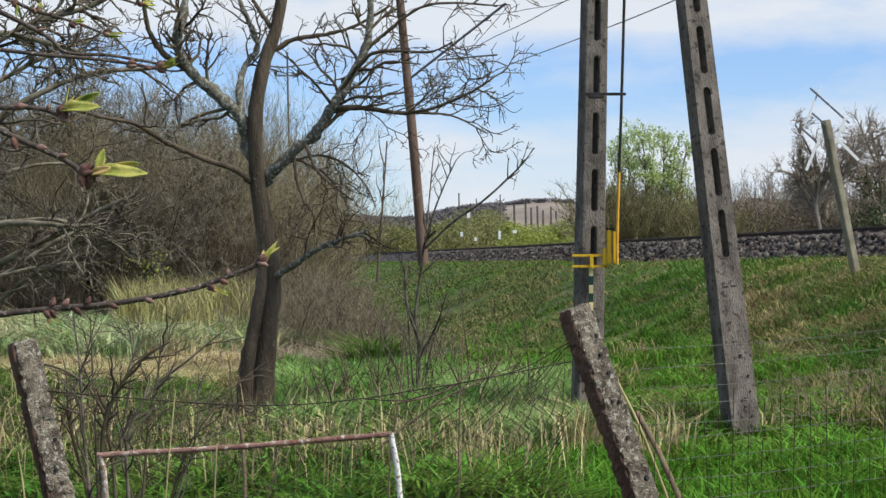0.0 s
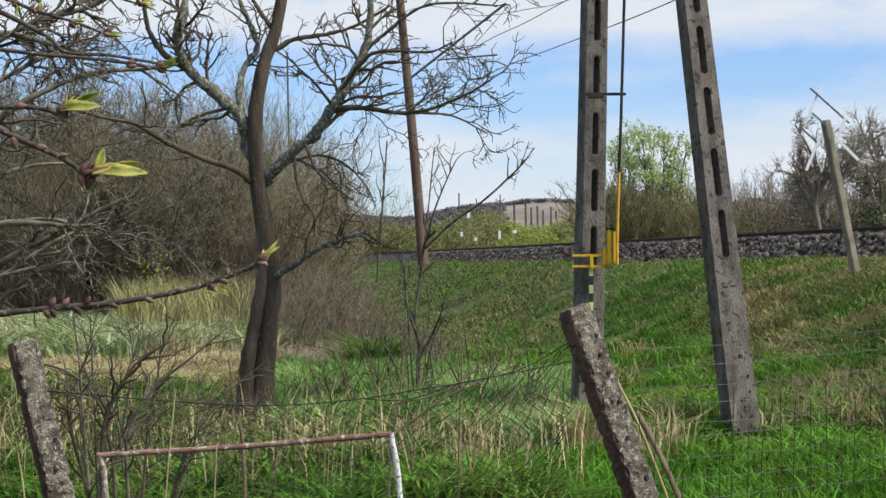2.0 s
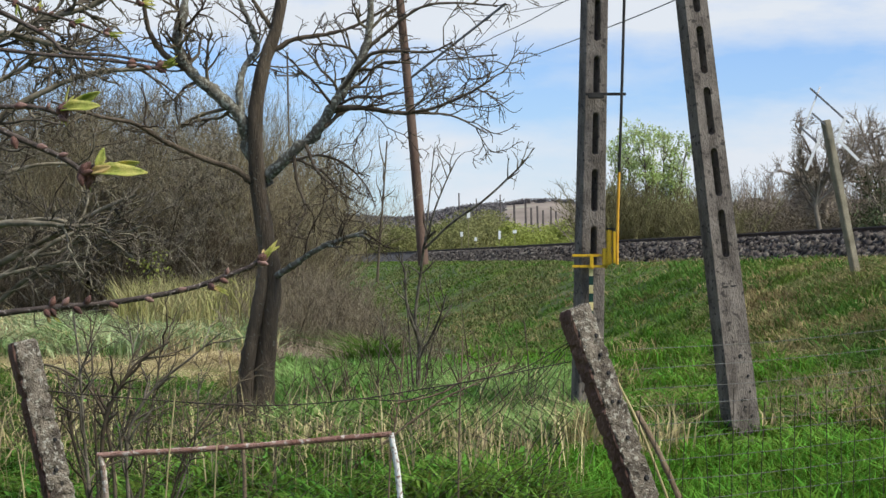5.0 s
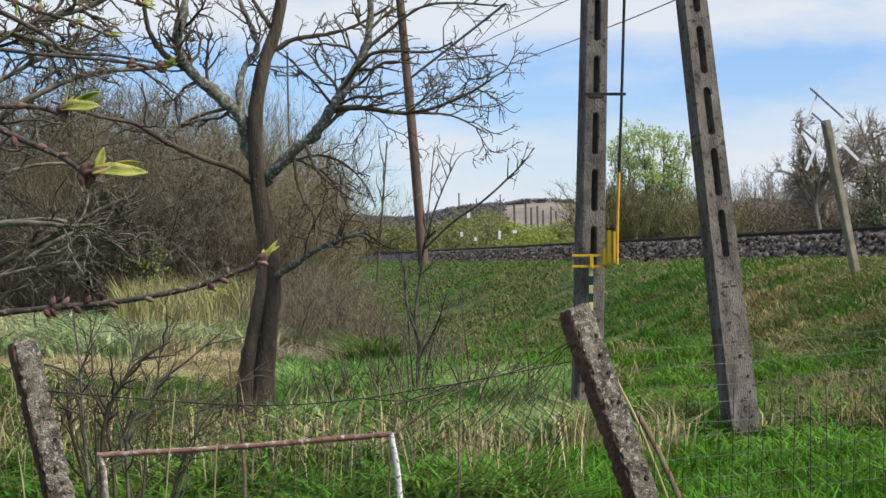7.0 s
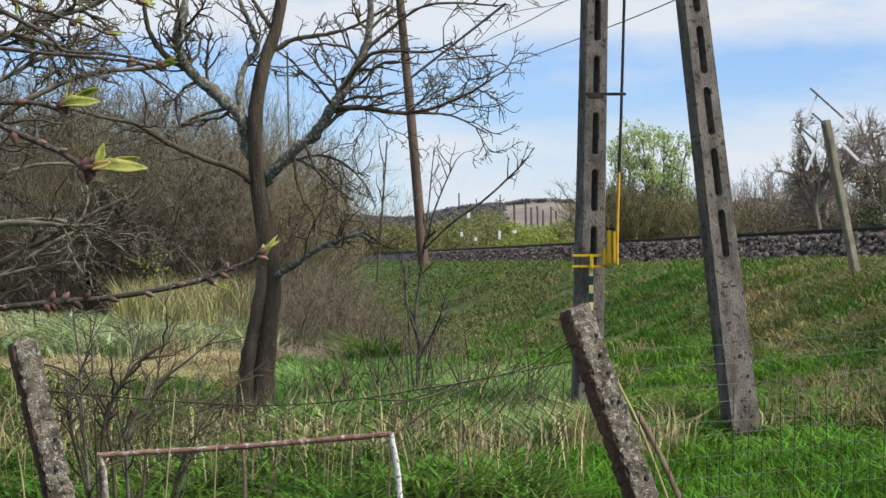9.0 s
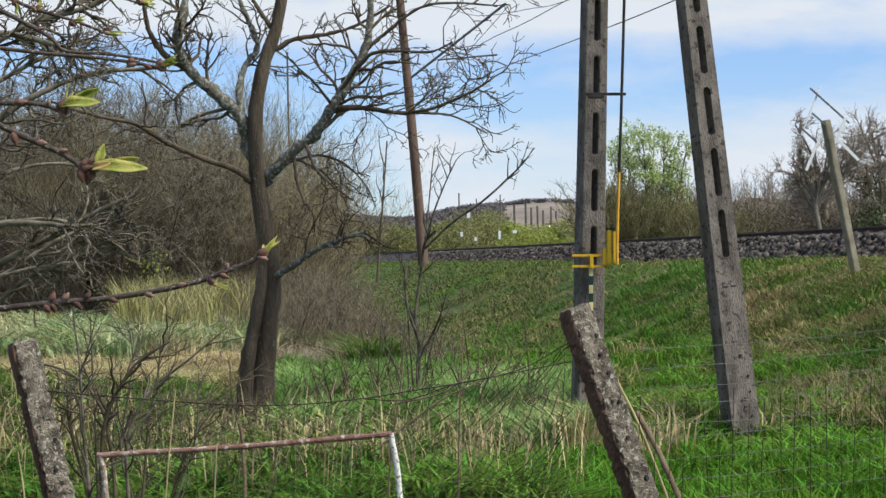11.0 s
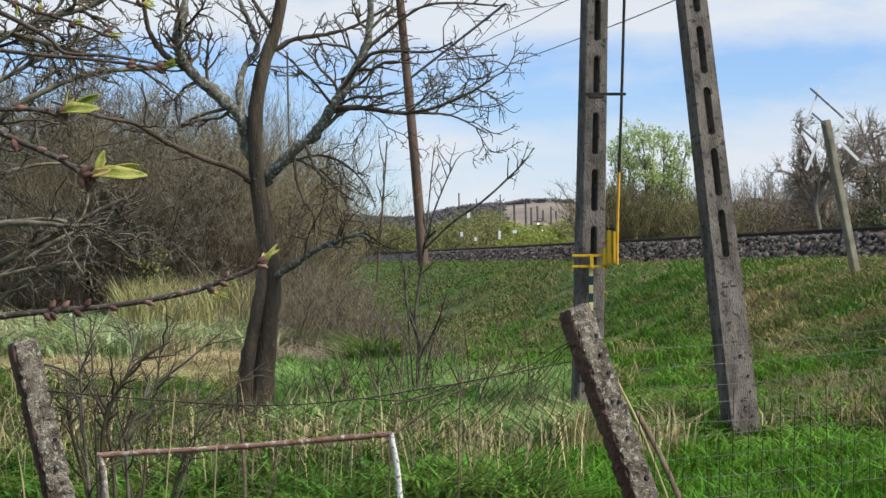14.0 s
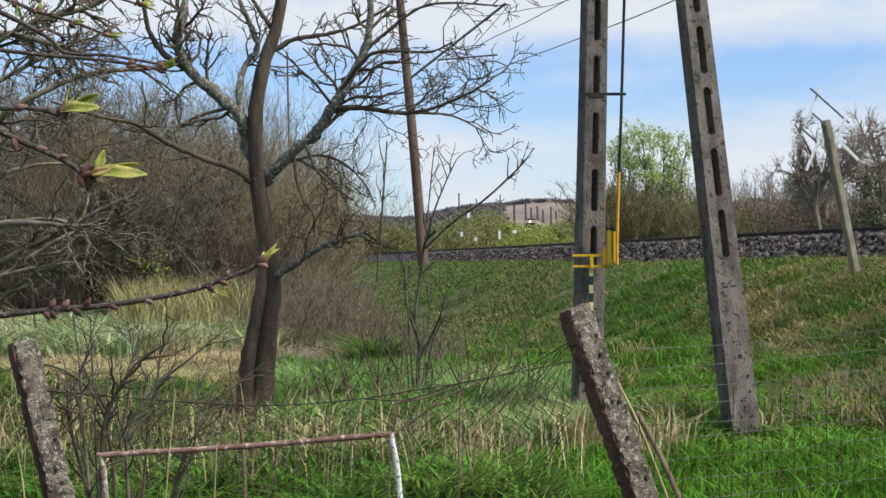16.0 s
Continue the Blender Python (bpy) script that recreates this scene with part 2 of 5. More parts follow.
def tube_arrays(pts, rad, sides):
    """Tapered tubes round many polylines of the same number of points."""
    n, k = pts.shape[:2]
    tan = np.empty_like(pts)
    tan[:, 1:-1] = pts[:, 2:] - pts[:, :-2]
    tan[:, 0], tan[:, -1] = pts[:, 1] - pts[:, 0], pts[:, -1] - pts[:, -2]
    tan = unit(tan)
    mean = unit(tan.mean(1))
    ref = np.where(np.abs(mean[:, 2:3]) < 0.8, np.array([[0.0, 0, 1]]), np.array([[1.0, 0, 0]]))[:, None, :]
    a = unit(np.cross(tan, np.broadcast_to(ref, tan.shape)))
    b = np.cross(tan, a)
    ang = np.arange(sides) * 2 * np.pi / sides
    ring = a[:, :, None, :] * np.cos(ang)[None, None, :, None] + b[:, :, None, :] * np.sin(ang)[None, None, :, None]
    co = (pts[:, :, None, :] + ring * rad[:, :, None, None]).reshape(-1, 3)
    i = np.arange(n)[:, None, None] * k * sides
    j = np.arange(k - 1)[None, :, None] * sides
    s = np.arange(sides)[None, None, :]
    s2 = (s + 1) % sides
    q = np.stack([i + j + s, i + j + s2, i + j + sides + s2, i + j + sides + s], -1).reshape(-1, 4)
    return co, q


def tubes_mesh(name, sets, smooth=True):
    cos, qs, off = [], [], 0
    for pts, rad, sides in sets:
        co, q = tube_arrays(np.asarray(pts, float), np.asarray(rad, float), sides)
        cos.append(co)
        qs.append(q + off)
        off += len(co)
    return fast_mesh(name, np.concatenate(cos), np.concatenate(qs), smooth)


def curve_through(points, n):
    """n points evenly along a smooth line through the given ones."""
    p = np.asarray(points, float)
    q = np.vstack([2 * p[0] - p[1], p, 2 * p[-1] - p[-2]])
    out = []
    for s in np.linspace(0, len(p) - 1.0001, n):
        i = int(s)
        f = s - i
        a, b, c, d = q[i], q[i + 1], q[i + 2], q[i + 3]
        out.append(0.5 * (2 * b + (c - a) * f + (2 * a - 5 * b + 4 * c - d) * f * f + (3 * b - a - 3 * c + d) * f ** 3))
    return np.array(out)


def rod(points, r0, r1=None, n=None, sides=6, rough=0.0):
    """One tapered rod, as a set for tubes_mesh."""
    pts = curve_through(points, n or max(2, len(points) * 3 if len(points) > 2 else 2))
    r = np.linspace(r0, r0 if r1 is None else r1, len(pts))
    if rough:
        r = r * (1 + rough * rng.normal(size=len(r)))
        pts = pts + rough * r[:, None] * rng.normal(size=pts.shape)
    return pts[None], r[None], sides


def spawn(pts, rad, per, length, angle, up=0.1, wig=0.25, k=5, ratio=0.6, smin=0.25, rmin=0.002, spread=(1, 1, 1)):
    """Side shoots: per of them on each polyline."""
    n, k0 = pts.shape[:2]
    idx = np.repeat(np.arange(n), per)
    s = rng.uniform(smin, 0.99, len(idx))
    f = s * (k0 - 1)
    i = f.astype(int)
    f = (f - i)[:, None]
    p = pts[idx, i] * (1 - f) + pts[idx, i + 1] * f
    r = rad[idx, i] * (1 - f[:, 0]) + rad[idx, i + 1] * f[:, 0]
    t = unit(pts[idx, i + 1] - pts[idx, i])
    v = rng.normal(size=t.shape) * np.array(spread)
    v = unit(v - t * (v * t).sum(1, keepdims=True))
    a = np.radians(angle) * rng.uniform(0.6, 1.3, len(idx))[:, None]
    d = t * np.cos(a) + v * np.sin(a)
    d[:, 2] += up
    d = unit(d)
    ln = length * rng.uniform(0.4, 1.25, len(idx)) * (1.1 - 0.5 * s)
    out = np.empty((len(idx), k, 3))
    out[:, 0] = p
    for j in range(1, k):
        d = d + wig * rng.normal(size=d.shape)
        d[:, 2] += up * 0.3
        d = unit(d)
        p = p + d * (ln / (k - 1))[:, None]
        out[:, j] = p
    r0 = np.maximum(np.minimum(r * 0.9, rad[idx, 0] * ratio), rmin)
    rr = r0[:, None] * np.linspace(1, 0.4, k)[None]
    return out, np.maximum(rr, rmin * 0.7)


def blades_mesh(name, base, height, width, lean=0.35, droop=0.4):
    """Grass blades: three triangles each, bent over to one side."""
    n = len(base)
    az = rng.uniform(0, 2 * np.pi, n)
    h = height * rng.uniform(0.5, 1.3, n)
    w = width * rng.uniform(0.6, 1.3, n)
    side = np.stack([np.cos(az), np.sin(az), np.zeros(n)], 1)
    la = rng.uniform(0, 2 * np.pi, n)
    lv = np.stack([np.cos(la), np.sin(la), np.zeros(n)], 1) * (lean * rng.uniform(0.2, 1.5, n))[:, None]
    upv = np.array([0, 0, 1.0])
    mid = base + (upv + lv * 0.6) * (h * 0.6)[:, None]
    tip = base + (upv * (1 - droop * 0.25) + lv * (1 + droop)) * h[:, None]
    co = np.stack([base - side * w[:, None] / 2, base + side * w[:, None] / 2, mid - side * w[:, None] * 0.4, mid + side * w[:, None] * 0.4, tip], 1).reshape(-1, 3)
    o = np.arange(n)[:, None] * 5
    tri = np.concatenate([o + np.array([[0, 1, 3]]), o + np.array([[0, 3, 2]]), o + np.array([[2, 3, 4]])])
    return fast_mesh(name, co, tri)


def leaves_mesh(name, p, size):
    """Small leaves, four corners each, turned at random about the points p."""
    n = len(p)
    a = unit(rng.normal(size=(n, 3)))
    b = unit(np.cross(a, rng.normal(size=(n, 3))))
    s = (size * rng.uniform(0.5, 1.4, n))[:, None]
    co = np.stack([p - a * s, p + b * s * 0.5, p + a * s, p - b * s * 0.5], 1).reshape(-1, 3)
    return fast_mesh(name, co, np.arange(4 * n).reshape(-1, 4))


def box_bm(sx, sy, sz, at=(0, 0, 0), bevel=0.0, bm=None):
    """A box with its base's middle at the given place."""
    fresh = bm is None
    bm = bm or bmesh.new()
    r = bmesh.ops.create_cube(bm, size=1.0, matrix=Matrix.Translation((at[0], at[1], at[2] + sz / 2)) @ Matrix.Diagonal((sx, sy, sz, 1)))
    if bevel:
        es = list({e for v in r["verts"] for e in v.link_edges})
        bmesh.ops.bevel(bm, geom=es, offset=bevel, segments=2, affect="EDGES")
    return bm


# ---- ground: meadow, embankment, far plain; u runs across the track ----
LEAN = 0.1278   # the track turns away by this much per metre


def across(x, y):
    return x + LEAN * y


def smooth(a, b, v):
    t = np.clip((v - a) / (b - a), 0, 1)
    return t * t * (3 - 2 * t)


def ground_z(x, y):
    x, y = np.asarray(x, float), np.asarray(y, float)
    u = across(x, y)
    near = np.exp(-((x * x + y * y) / 90.0 ** 2))
    z = 1.5 * smooth(5.0, 10.6, u) - 0.9 * smooth(17.2, 21.0, u)
    bump = 0.05 * np.sin(1.3 * x + 0.7 * y) + 0.04 * np.sin(2.9 * x - 1.1 * y + 1) + 0.05 * np.sin(0.45 * y + 0.3 * x)
    flat = 1 - smooth(9.8, 10.6, u) * (1 - smooth(17.2, 19, u))
    return z + bump * near * flat * (1 - 0.94 * smooth(4.4, 5.8, u))


def build_ground():
    s = np.linspace(-1, 1, 221)
    gx = 45 * s + 2400 * s ** 7
    t = np.linspace(-0.62, 1, 341)
    gy = -10 + 120 * t + 2430 * np.sign(t) * np.abs(t) ** 7
    xx, yy = np.meshgrid(gx, gy)
    co = np.stack([xx, yy, ground_z(xx, yy)], -1).reshape(-1, 3)
    w = len(gx)
    i = np.arange(len(gy) - 1)[:, None] * w + np.arange(w - 1)[None]
    q = np.stack([i, i + 1, i + w + 1, i + w], -1).reshape(-1, 4)
    g = solid("ground", fast_mesh("ground", co, q, True), M_SOIL)
    tagged(g, "green spring meadow rising to a railway embankment", "ground", kind="structure")


build_ground()


def along(u, v, z):
    """A place by its distance across the track and along it."""
    return (u - LEAN * v, v, z)


def strip(name, profile, v0, v1, material, steps=60):
    """A profile of (u, z) drawn out along the track."""
    vs = np.concatenate([np.linspace(v0, 140, steps), np.geomspace(150, v1, 20)])
    co, k = [], len(profile)
    for v in vs:
        co += [along(u, v, z) for u, z in profile]
    q = [(i * k + j, i * k + j + 1, (i + 1) * k + j + 1, (i + 1) * k + j) for i in range(len(vs) - 1) for j in range(k - 1)]
    return solid(name, fast_mesh(name, co, q), material)


RAIL_U = 12.2
TOP_Z = 1.96


def build_track():
    bed = strip("ballast_bed", [(10.6, 1.40), (11.35, TOP_Z - 0.02), (15.2, TOP_Z - 0.02), (16.2, 1.3)], -20, 1400, M_BED)
    tagged(bed, "grey crushed stone ballast bed of the railway", "ballast", kind="structure")
    # stones on the slope that faces the meadow
    n = 15000
    u = rng.uniform(10.5, 11.7, n)
    v = 22 + 78 * rng.random(n) ** 1.4
    z = np.where(u < 11.35, 1.40 + (u - 10.6) / 0.75 * (TOP_Z - 1.42), TOP_Z - 0.02)
    c = np.stack([u - LEAN * v, v, z], 1)
    cube = np.array([[-1, -1, -1], [1, -1, -1], [1, 1, -1], [-1, 1, -1], [-1, -1, 1], [1, -1, 1], [1, 1, 1], [-1, 1, 1]], float)
    size = rng.uniform(0.014, 0.054, (n, 1, 1)) * (1 + 0.35 * rng.normal(size=(n, 8, 1)).clip(-1.5, 1.5))
    a = unit(rng.normal(size=(n, 3)))
    b = unit(np.cross(a, rng.normal(size=(n, 3))))
    d = np.cross(a, b)
    rot = np.stack([a, b, d], 1)
    co = c[:, None, :] + np.einsum("kj,nji->nki", cube, rot) * size
    f = np.array([[0, 3, 2, 1], [4, 5, 6, 7], [0, 1, 5, 4], [1, 2, 6, 5], [2, 3, 7, 6], [3, 0, 4, 7]])
    q = (np.arange(n)[:, None, None] * 8 + f[None]).reshape(-1, 4)
    st = solid("ballast_stones", fast_mesh("ballast_stones", co.reshape(-1, 3), q), M_BALLAST)
    tagged(st, "loose grey and brown crushed ballast stones", "ballast", kind="stuff")
    prof = [(-0.07, 0), (-0.07, 0.02), (-0.012, 0.04), (-0.012, 0.125), (-0.036, 0.135), (-0.036, 0.17), (0.036, 0.17), (0.036, 0.135), (0.012, 0.125), (0.012, 0.04), (0.07, 0.02), (0.07, 0)]
    for off in (0.0, 1.507):
        r = strip("rail", [(RAIL_U + off + a, TOP_Z + 0.02 + b) for a, b in prof], -20, 1400, M_RAIL)
        tagged(r, "rust-brown steel rail on grey ballast", "rail", "rails of the track", "structure")
    sl = bmesh.new()
    for i in range(150):
        v = 12 + i * 0.62
        x, y, z = along(RAIL_U + 0.75, v, TOP_Z - 0.16)
        bmesh.ops.create_cube(sl, size=1, matrix=Matrix.Translation((x, y, z + 0.09)) @ Matrix.Rotation(math.atan(LEAN), 4, "Z") @ Matrix.Diagonal((2.5, 0.24, 0.18, 1)))
    me = bpy.data.meshes.new("sleepers")
    sl.to_mesh(me)
    sl.free()
    tagged(solid("sleepers", me, M_CONC), "weathered concrete sleepers sunk in ballast", "sleepers", kind="stuff")


rng = np.random.default_rng(101)
build_track()


# ---- grass ----
def scatter(n, x0, x1, y0, y1, keep=None, power=1.0):
    """Places on the ground inside the wedge that opens with distance."""
    y = y0 + (y1 - y0) * rng.random(n) ** power
    x = rng.uniform(x0, x1, n) * y
    z = ground_z(x, y)
    p = np.stack([x, y, z - 0.01], 1)
    return p if keep is None else p[keep(x, y)]


def patches(x, y, s, seed):
    """A slow random field from 0 to 1 for clumps."""
    f = np.zeros_like(x)
    g = np.random.default_rng(seed)
    for _ in range(7):
        a, ph, k = g.uniform(0, 6.28), g.uniform(0, 6.28), s * g.uniform(0.6, 2.4)
        f += np.sin(k * (x * np.cos(a) + y * np.sin(a)) + ph)
    return 1 / (1 + np.exp(-f))


def tuft(centres, n, spread):
    c = np.repeat(np.asarray(centres, float), n, 0)
    c[:, :2] += rng.normal(size=(len(c), 2)) * spread
    c[:, 2] = ground_z(c[:, 0], c[:, 1]) - 0.01
    return c


def worn(x, y):
    """Shorter growth where the ground is trodden or shaded: before the fruit tree and round the line poles."""
    tree = np.exp(-(((x + 1.68) / 0.62) ** 2 + ((y - 16.9) / 1.7) ** 2) ** 2)
    pole = np.exp(-(((x - 2.38) / 0.35) ** 2 + ((y - 15.0) / 1.0) ** 2) ** 2)
    return 1 - 0.80 * tree - 0.20 * pole


def sward(name, p, height, width, lean, droop, material, label, category="grass"):
    h = height * worn(p[:, 0], p[:, 1])
    return tagged(solid(name, blades_mesh(name, p, h, width, lean, droop), material), label, category, kind="stuff")


def build_grass():
    W = 0.262
    p = scatter(62000, -W, W, 10.5, 29, lambda x, y: (across(x, y) < 6.8), 1.3)
    k = patches(p[:, 0], p[:, 1], 3.0, 3) * (1 - 0.55 * smooth(1.5, 3.0, across(p[:, 0], p[:, 1])) * (1 - smooth(14.5, 16.5, p[:, 1])))
    bed = (p[:, 0] < -0.075 * p[:, 1]) & (p[:, 1] > 20.5)
    p, k = p[~bed], k[~bed]
    left = across(p[:, 0], p[:, 1]) + 0.5 * np.sin(1.7 * p[:, 1]) < 2.2
    sward("meadow_grass", p[left], 0.06 + 0.24 * k[left], 0.030, 0.75, 0.8, M_MEADOW, "dull green meadow grass behind the chain link")
    sward("lush_grass", p[~left], 0.06 + 0.24 * k[~left], 0.023, 0.75, 0.8, M_GRASS, "lush bright green spring grass")
    c = scatter(800, -W, W, 11, 24, lambda x, y: across(x, y) < 6.5)
    p = tuft(c, 32, 0.06)
    sward("grass_tufts", p, 0.30 - 0.12 * smooth(1.5, 3.0, across(p[:, 0], p[:, 1])), 0.026, 0.8, 0.9, M_MEADOW, "taller green grass tufts")
    # the near ground round the camera and the fence
    x, y = rng.uniform(-9, 9, 24000), rng.uniform(-7, 10.6, 24000)
    p = np.stack([x, y, ground_z(x, y) - 0.01], 1)
    sward("near_grass", p, 0.05 + 0.13 * patches(x, y, 3.0, 4), 0.020, 0.8, 0.8, M_GRASS, "short green grass before the old fence")
    p = scatter(140000, -0.06, W, 16, 60, lambda x, y: (across(x, y) > 5.0) & (across(x, y) < 10.9), 1.2)
    k = patches(p[:, 0], p[:, 1], 3.0, 5)
    sward("slope_grass", p, (0.045 + 0.13 * k) * (1 - 0.5 * smooth(26, 42, p[:, 1])), 0.022, 1.5, 1.1, M_GRASS_DARK, "short green grass on the embankment slope")
    c = scatter(520, 0.02, W, 16.5, 40, lambda x, y: (across(x, y) > 5.2) & (across(x, y) < 10.7) & (patches(x, y, 1.8, 7) > 0.45))
    p = tuft(c, 36, 0.12)
    sward("slope_tufts", p, 0.19, 0.020, 1.3, 1.0, M_TUSSOCK, "rounded bright green tussocks on the slope")
    p = scatter(40000, -0.06, 0.10, 55, 150, lambda x, y: (across(x, y) > 4.0) & (across(x, y) < 10.9))
    sward("distant_slope_grass", p, 0.10, 0.035, 1.2, 0.8, M_GRASS_DARK, "short green grass on the distant embankment")
    p = scatter(48000, -0.075, 0.060, 22, 90, lambda x, y: (across(x, y) > 4.0) & (across(x, y) < 10.6) & (patches(x, y, 0.8, 51) > 0.30))
    sward("brown_slope_grass", p, 0.13, 0.026, 1.4, 0.9, M_WITHER, "withered olive-brown grass on the shaded slope")
    p = scatter(30000, 0.13, W, 17, 30, lambda x, y: (across(x, y) > 5.4) & (across(x, y) < 10.7) & (patches(x, y, 1.1, 57) > 0.42))
    sward("olive_slope_grass", p, 0.13, 0.022, 0.9, 0.9, M_OLIVE, "olive-brown worn grass on the embankment")
    # lighter tan blades on the upper right of the slope
    p = scatter(16000, 0.15, W, 20, 31, lambda x, y: (across(x, y) > 6.5) & (across(x, y) < 10.7) & (patches(x, y, 1.7, 58) > 0.35))
    sward("thin_tan_slope_grass", p, 0.14, 0.018, 0.9, 0.9, M_TAN, "thin light tan grass below the ballast")
    p = scatter(42000, -0.03, W, 17, 50, lambda x, y: (across(x, y) > 5) & (across(x, y) < 10.7) & (patches(x, y, 2.6, 11) > 0.83 - 0.13 * (x > 0.13 * y)))
    sward("tan_slope_grass", p, 0.17, 0.013, 1.6, 1.0, M_TAN, "matted tan dead grass patches on the slope")
    p = scatter(50000, -0.086, 0.078, 14.6, 23, lambda x, y: (across(x, y) < 4.3 + 0.3 * np.sin(2 * x)) & (patches(x, y, 1.6, 61) > 0.18))
    sward("tall_green_grass", p, 0.38, 0.026, 0.45, 0.5, M_GRASS_LIGHT, "tall light green grass round the fruit tree")
    p = scatter(15000, -W, W, 11.3, 14.2, lambda x, y: (x > -0.02 * y) | (patches(x, y, 3.0, 71) > 0.85))
    sward("front_blades", p, 0.23, 0.019, 0.45, 0.6, M_GRASS, "upright fresh green grass blades")
    p = scatter(42000, -W, W, 12.5, 22, lambda x, y: (across(x, y) < 5) & (patches(x, y, 2.6, 11) > np.where(across(x, y) < 2.2, 0.80, 0.92) + 0.09 * (y < 16)))
    sward("dry_grass", p, 0.27, 0.012, 0.9, 0.9, M_STRAW, "dry straw-coloured old grass tufts")
    c = scatter(110, -0.25, 0.05, 13.0, 22, lambda x, y: across(x, y) < 5.5)
    p = tuft(c, 26, 0.06)
    sward("straw_tufts", p, 0.38, 0.014, 0.7, 0.9, M_STRAW, "bleached dry grass tufts in the meadow")
    p = tuft([(3.484, 17.000, 0.324), (3.896, 17.500, 0.341), (3.479, 16.500, 0.261), (3.656, 16.000, 0.204), (2.332, 20.000, 0.646), (3.670, 19.000, 0.521), (4.388, 25.000, 0.948), (2.163, 24.000, 0.829), (1.936, 16.000, 0.299), (1.95, 22.0, 0.7), (2.62, 27.0, 1.0), (3.9, 22.5, 0.8)], 110, 0.17)
    sward("brown_tufts", p, 0.33, 0.011, 1.1, 0.8, M_TAN, "brown withered stalk tufts on the slope")
    p = scatter(26000, -W, -0.075, 21.5, 28, lambda x, y: patches(x, y, 1.3, 21) > 0.25)
    sward("straw_patch", p, 0.30, 0.020, 1.2, 0.9, M_STRAW, "patch of pale flattened dry grass")
    p = scatter(9500, -W, -0.085, 27.0, 35, lambda x, y: patches(x, y, 1.4, 31) > 0.30)
    sward("pale_grass", p, 0.62, 0.040, 0.7, 0.7, M_PALE, "pale bluish green broad-leaved tall grass before the thicket")
    p = scatter(4500, -W, -0.085, 26.5, 36, lambda x, y: patches(x, y, 1.9, 33) > 0.4)
    sward("bleached_stems", p, 0.62, 0.022, 0.6, 0.6, M_STRAW, "bleached dry stems among the pale grass")
    p = scatter(4200, -0.168, -0.076, 31, 40, lambda x, y: patches(x, y, 1.3, 41) > 0.35)
    sward("yellow_reeds", p, 1.15, 0.026, 0.30, 0.4, M_REED, "tall yellowed reed stalks before the thicket", "reeds")
    c = scatter(800, -W, 0.05, 11.5, 19, lambda x, y: across(x, y) < 6.0)
    p = np.repeat(c, 7, 0) + np.abs(rng.normal(size=(len(c) * 7, 3))) * np.array([0.0, 0.0, 0.10]) + rng.normal(size=(len(c) * 7, 3)) * np.array([0.06, 0.06, 0.0])
    p[:, 2] += 0.04
    p = p[worn(p[:, 0], p[:, 1]) > 0.8]
    tagged(solid("broad_weeds", leaves_mesh("broad_weeds", p, 0.030), M_WEED), "broad-leaved green weeds among the grass", "weeds", kind="stuff")
    p = scatter(900, -0.24, 0.075, 11.5, 18)
    sward("dry_stalks", p, 0.60, 0.0085, 0.3, 0.4, M_STRAW, "tall single dry stalks in the meadow", "stalks")
    p = tuft([(1.13, 15.1, 0.1), (1.05, 14.75, 0.1), (1.00, 14.6, 0.1), (1.10, 14.6, 0.1), (1.49, 13.9, 0.1), (1.70, 14.2, 0.1)], 70, 0.06)
    sward("pole_straw", p, 0.46, 0.013, 0.5, 0.7, M_STRAW, "pale dry tufts round the foot of the pole")
    # a lush dark tussock at the foot of the bank
    p = tuft([(-0.84, 22.0, 0.1), (-0.74, 22.1, 0.1), (-0.80, 22.3, 0.1)], 260, 0.11)
    sward("green_tussock", p, 0.70, 0.022, 0.6, 0.7, M_GRASS_DARK, "lush dark green tussock at the foot of the bank")


rng = np.random.default_rng(102)
build_grass()


# ---- bare thickets and far woods ----
def thicket(name, places, height, material, label, stems=8, per=14, twig=6, r=0.02, up=0.25, rm=0.004):
    n = len(places)
    base = np.repeat(places, stems, 0) + rng.normal(size=(n * stems, 3)) * np.array([0.35, 0.35, 0])
    h = np.repeat(height, stems) * rng.uniform(0.6, 1.1, n * stems)
    k = 6
    d = unit(rng.normal(size=(n * stems, 3)) * np.array([0.28, 0.28, 0]) + np.array([0, 0, 1.0]))
    pts = np.empty((n * stems, k, 3))
    pts[:, 0] = p = base
    for j in range(1, k):
        d = unit(d + rng.normal(size=d.shape) * 0.13)
        p = p + d * (h / (k - 1))[:, None]
        pts[:, j] = p
    rad = r * rng.uniform(0.6, 1.4, len(pts))[:, None] * np.linspace(1, 0.25, k)[None]
    b, br = spawn(pts, rad, per, height.mean() * 0.28, 40, up, 0.2, 3, 0.5, 0.15, rm)
    c, cr = spawn(b, br, twig, height.mean() * 0.12, 45, up, 0.25, 2, 0.6, 0.2, rm * 0.75)
    return tagged(solid(name, tubes_mesh(name, [(pts, rad, 3), (b, br, 3), (c, cr, 3)]), material), label, "thicket", kind="stuff")


def row_places(n, x0, x1, y0, y1):
    y = rng.uniform(y0, y1, n)
    x = rng.uniform(x0, x1, n) * y
    return np.stack([x, y, ground_z(x, y) - 0.05], 1)


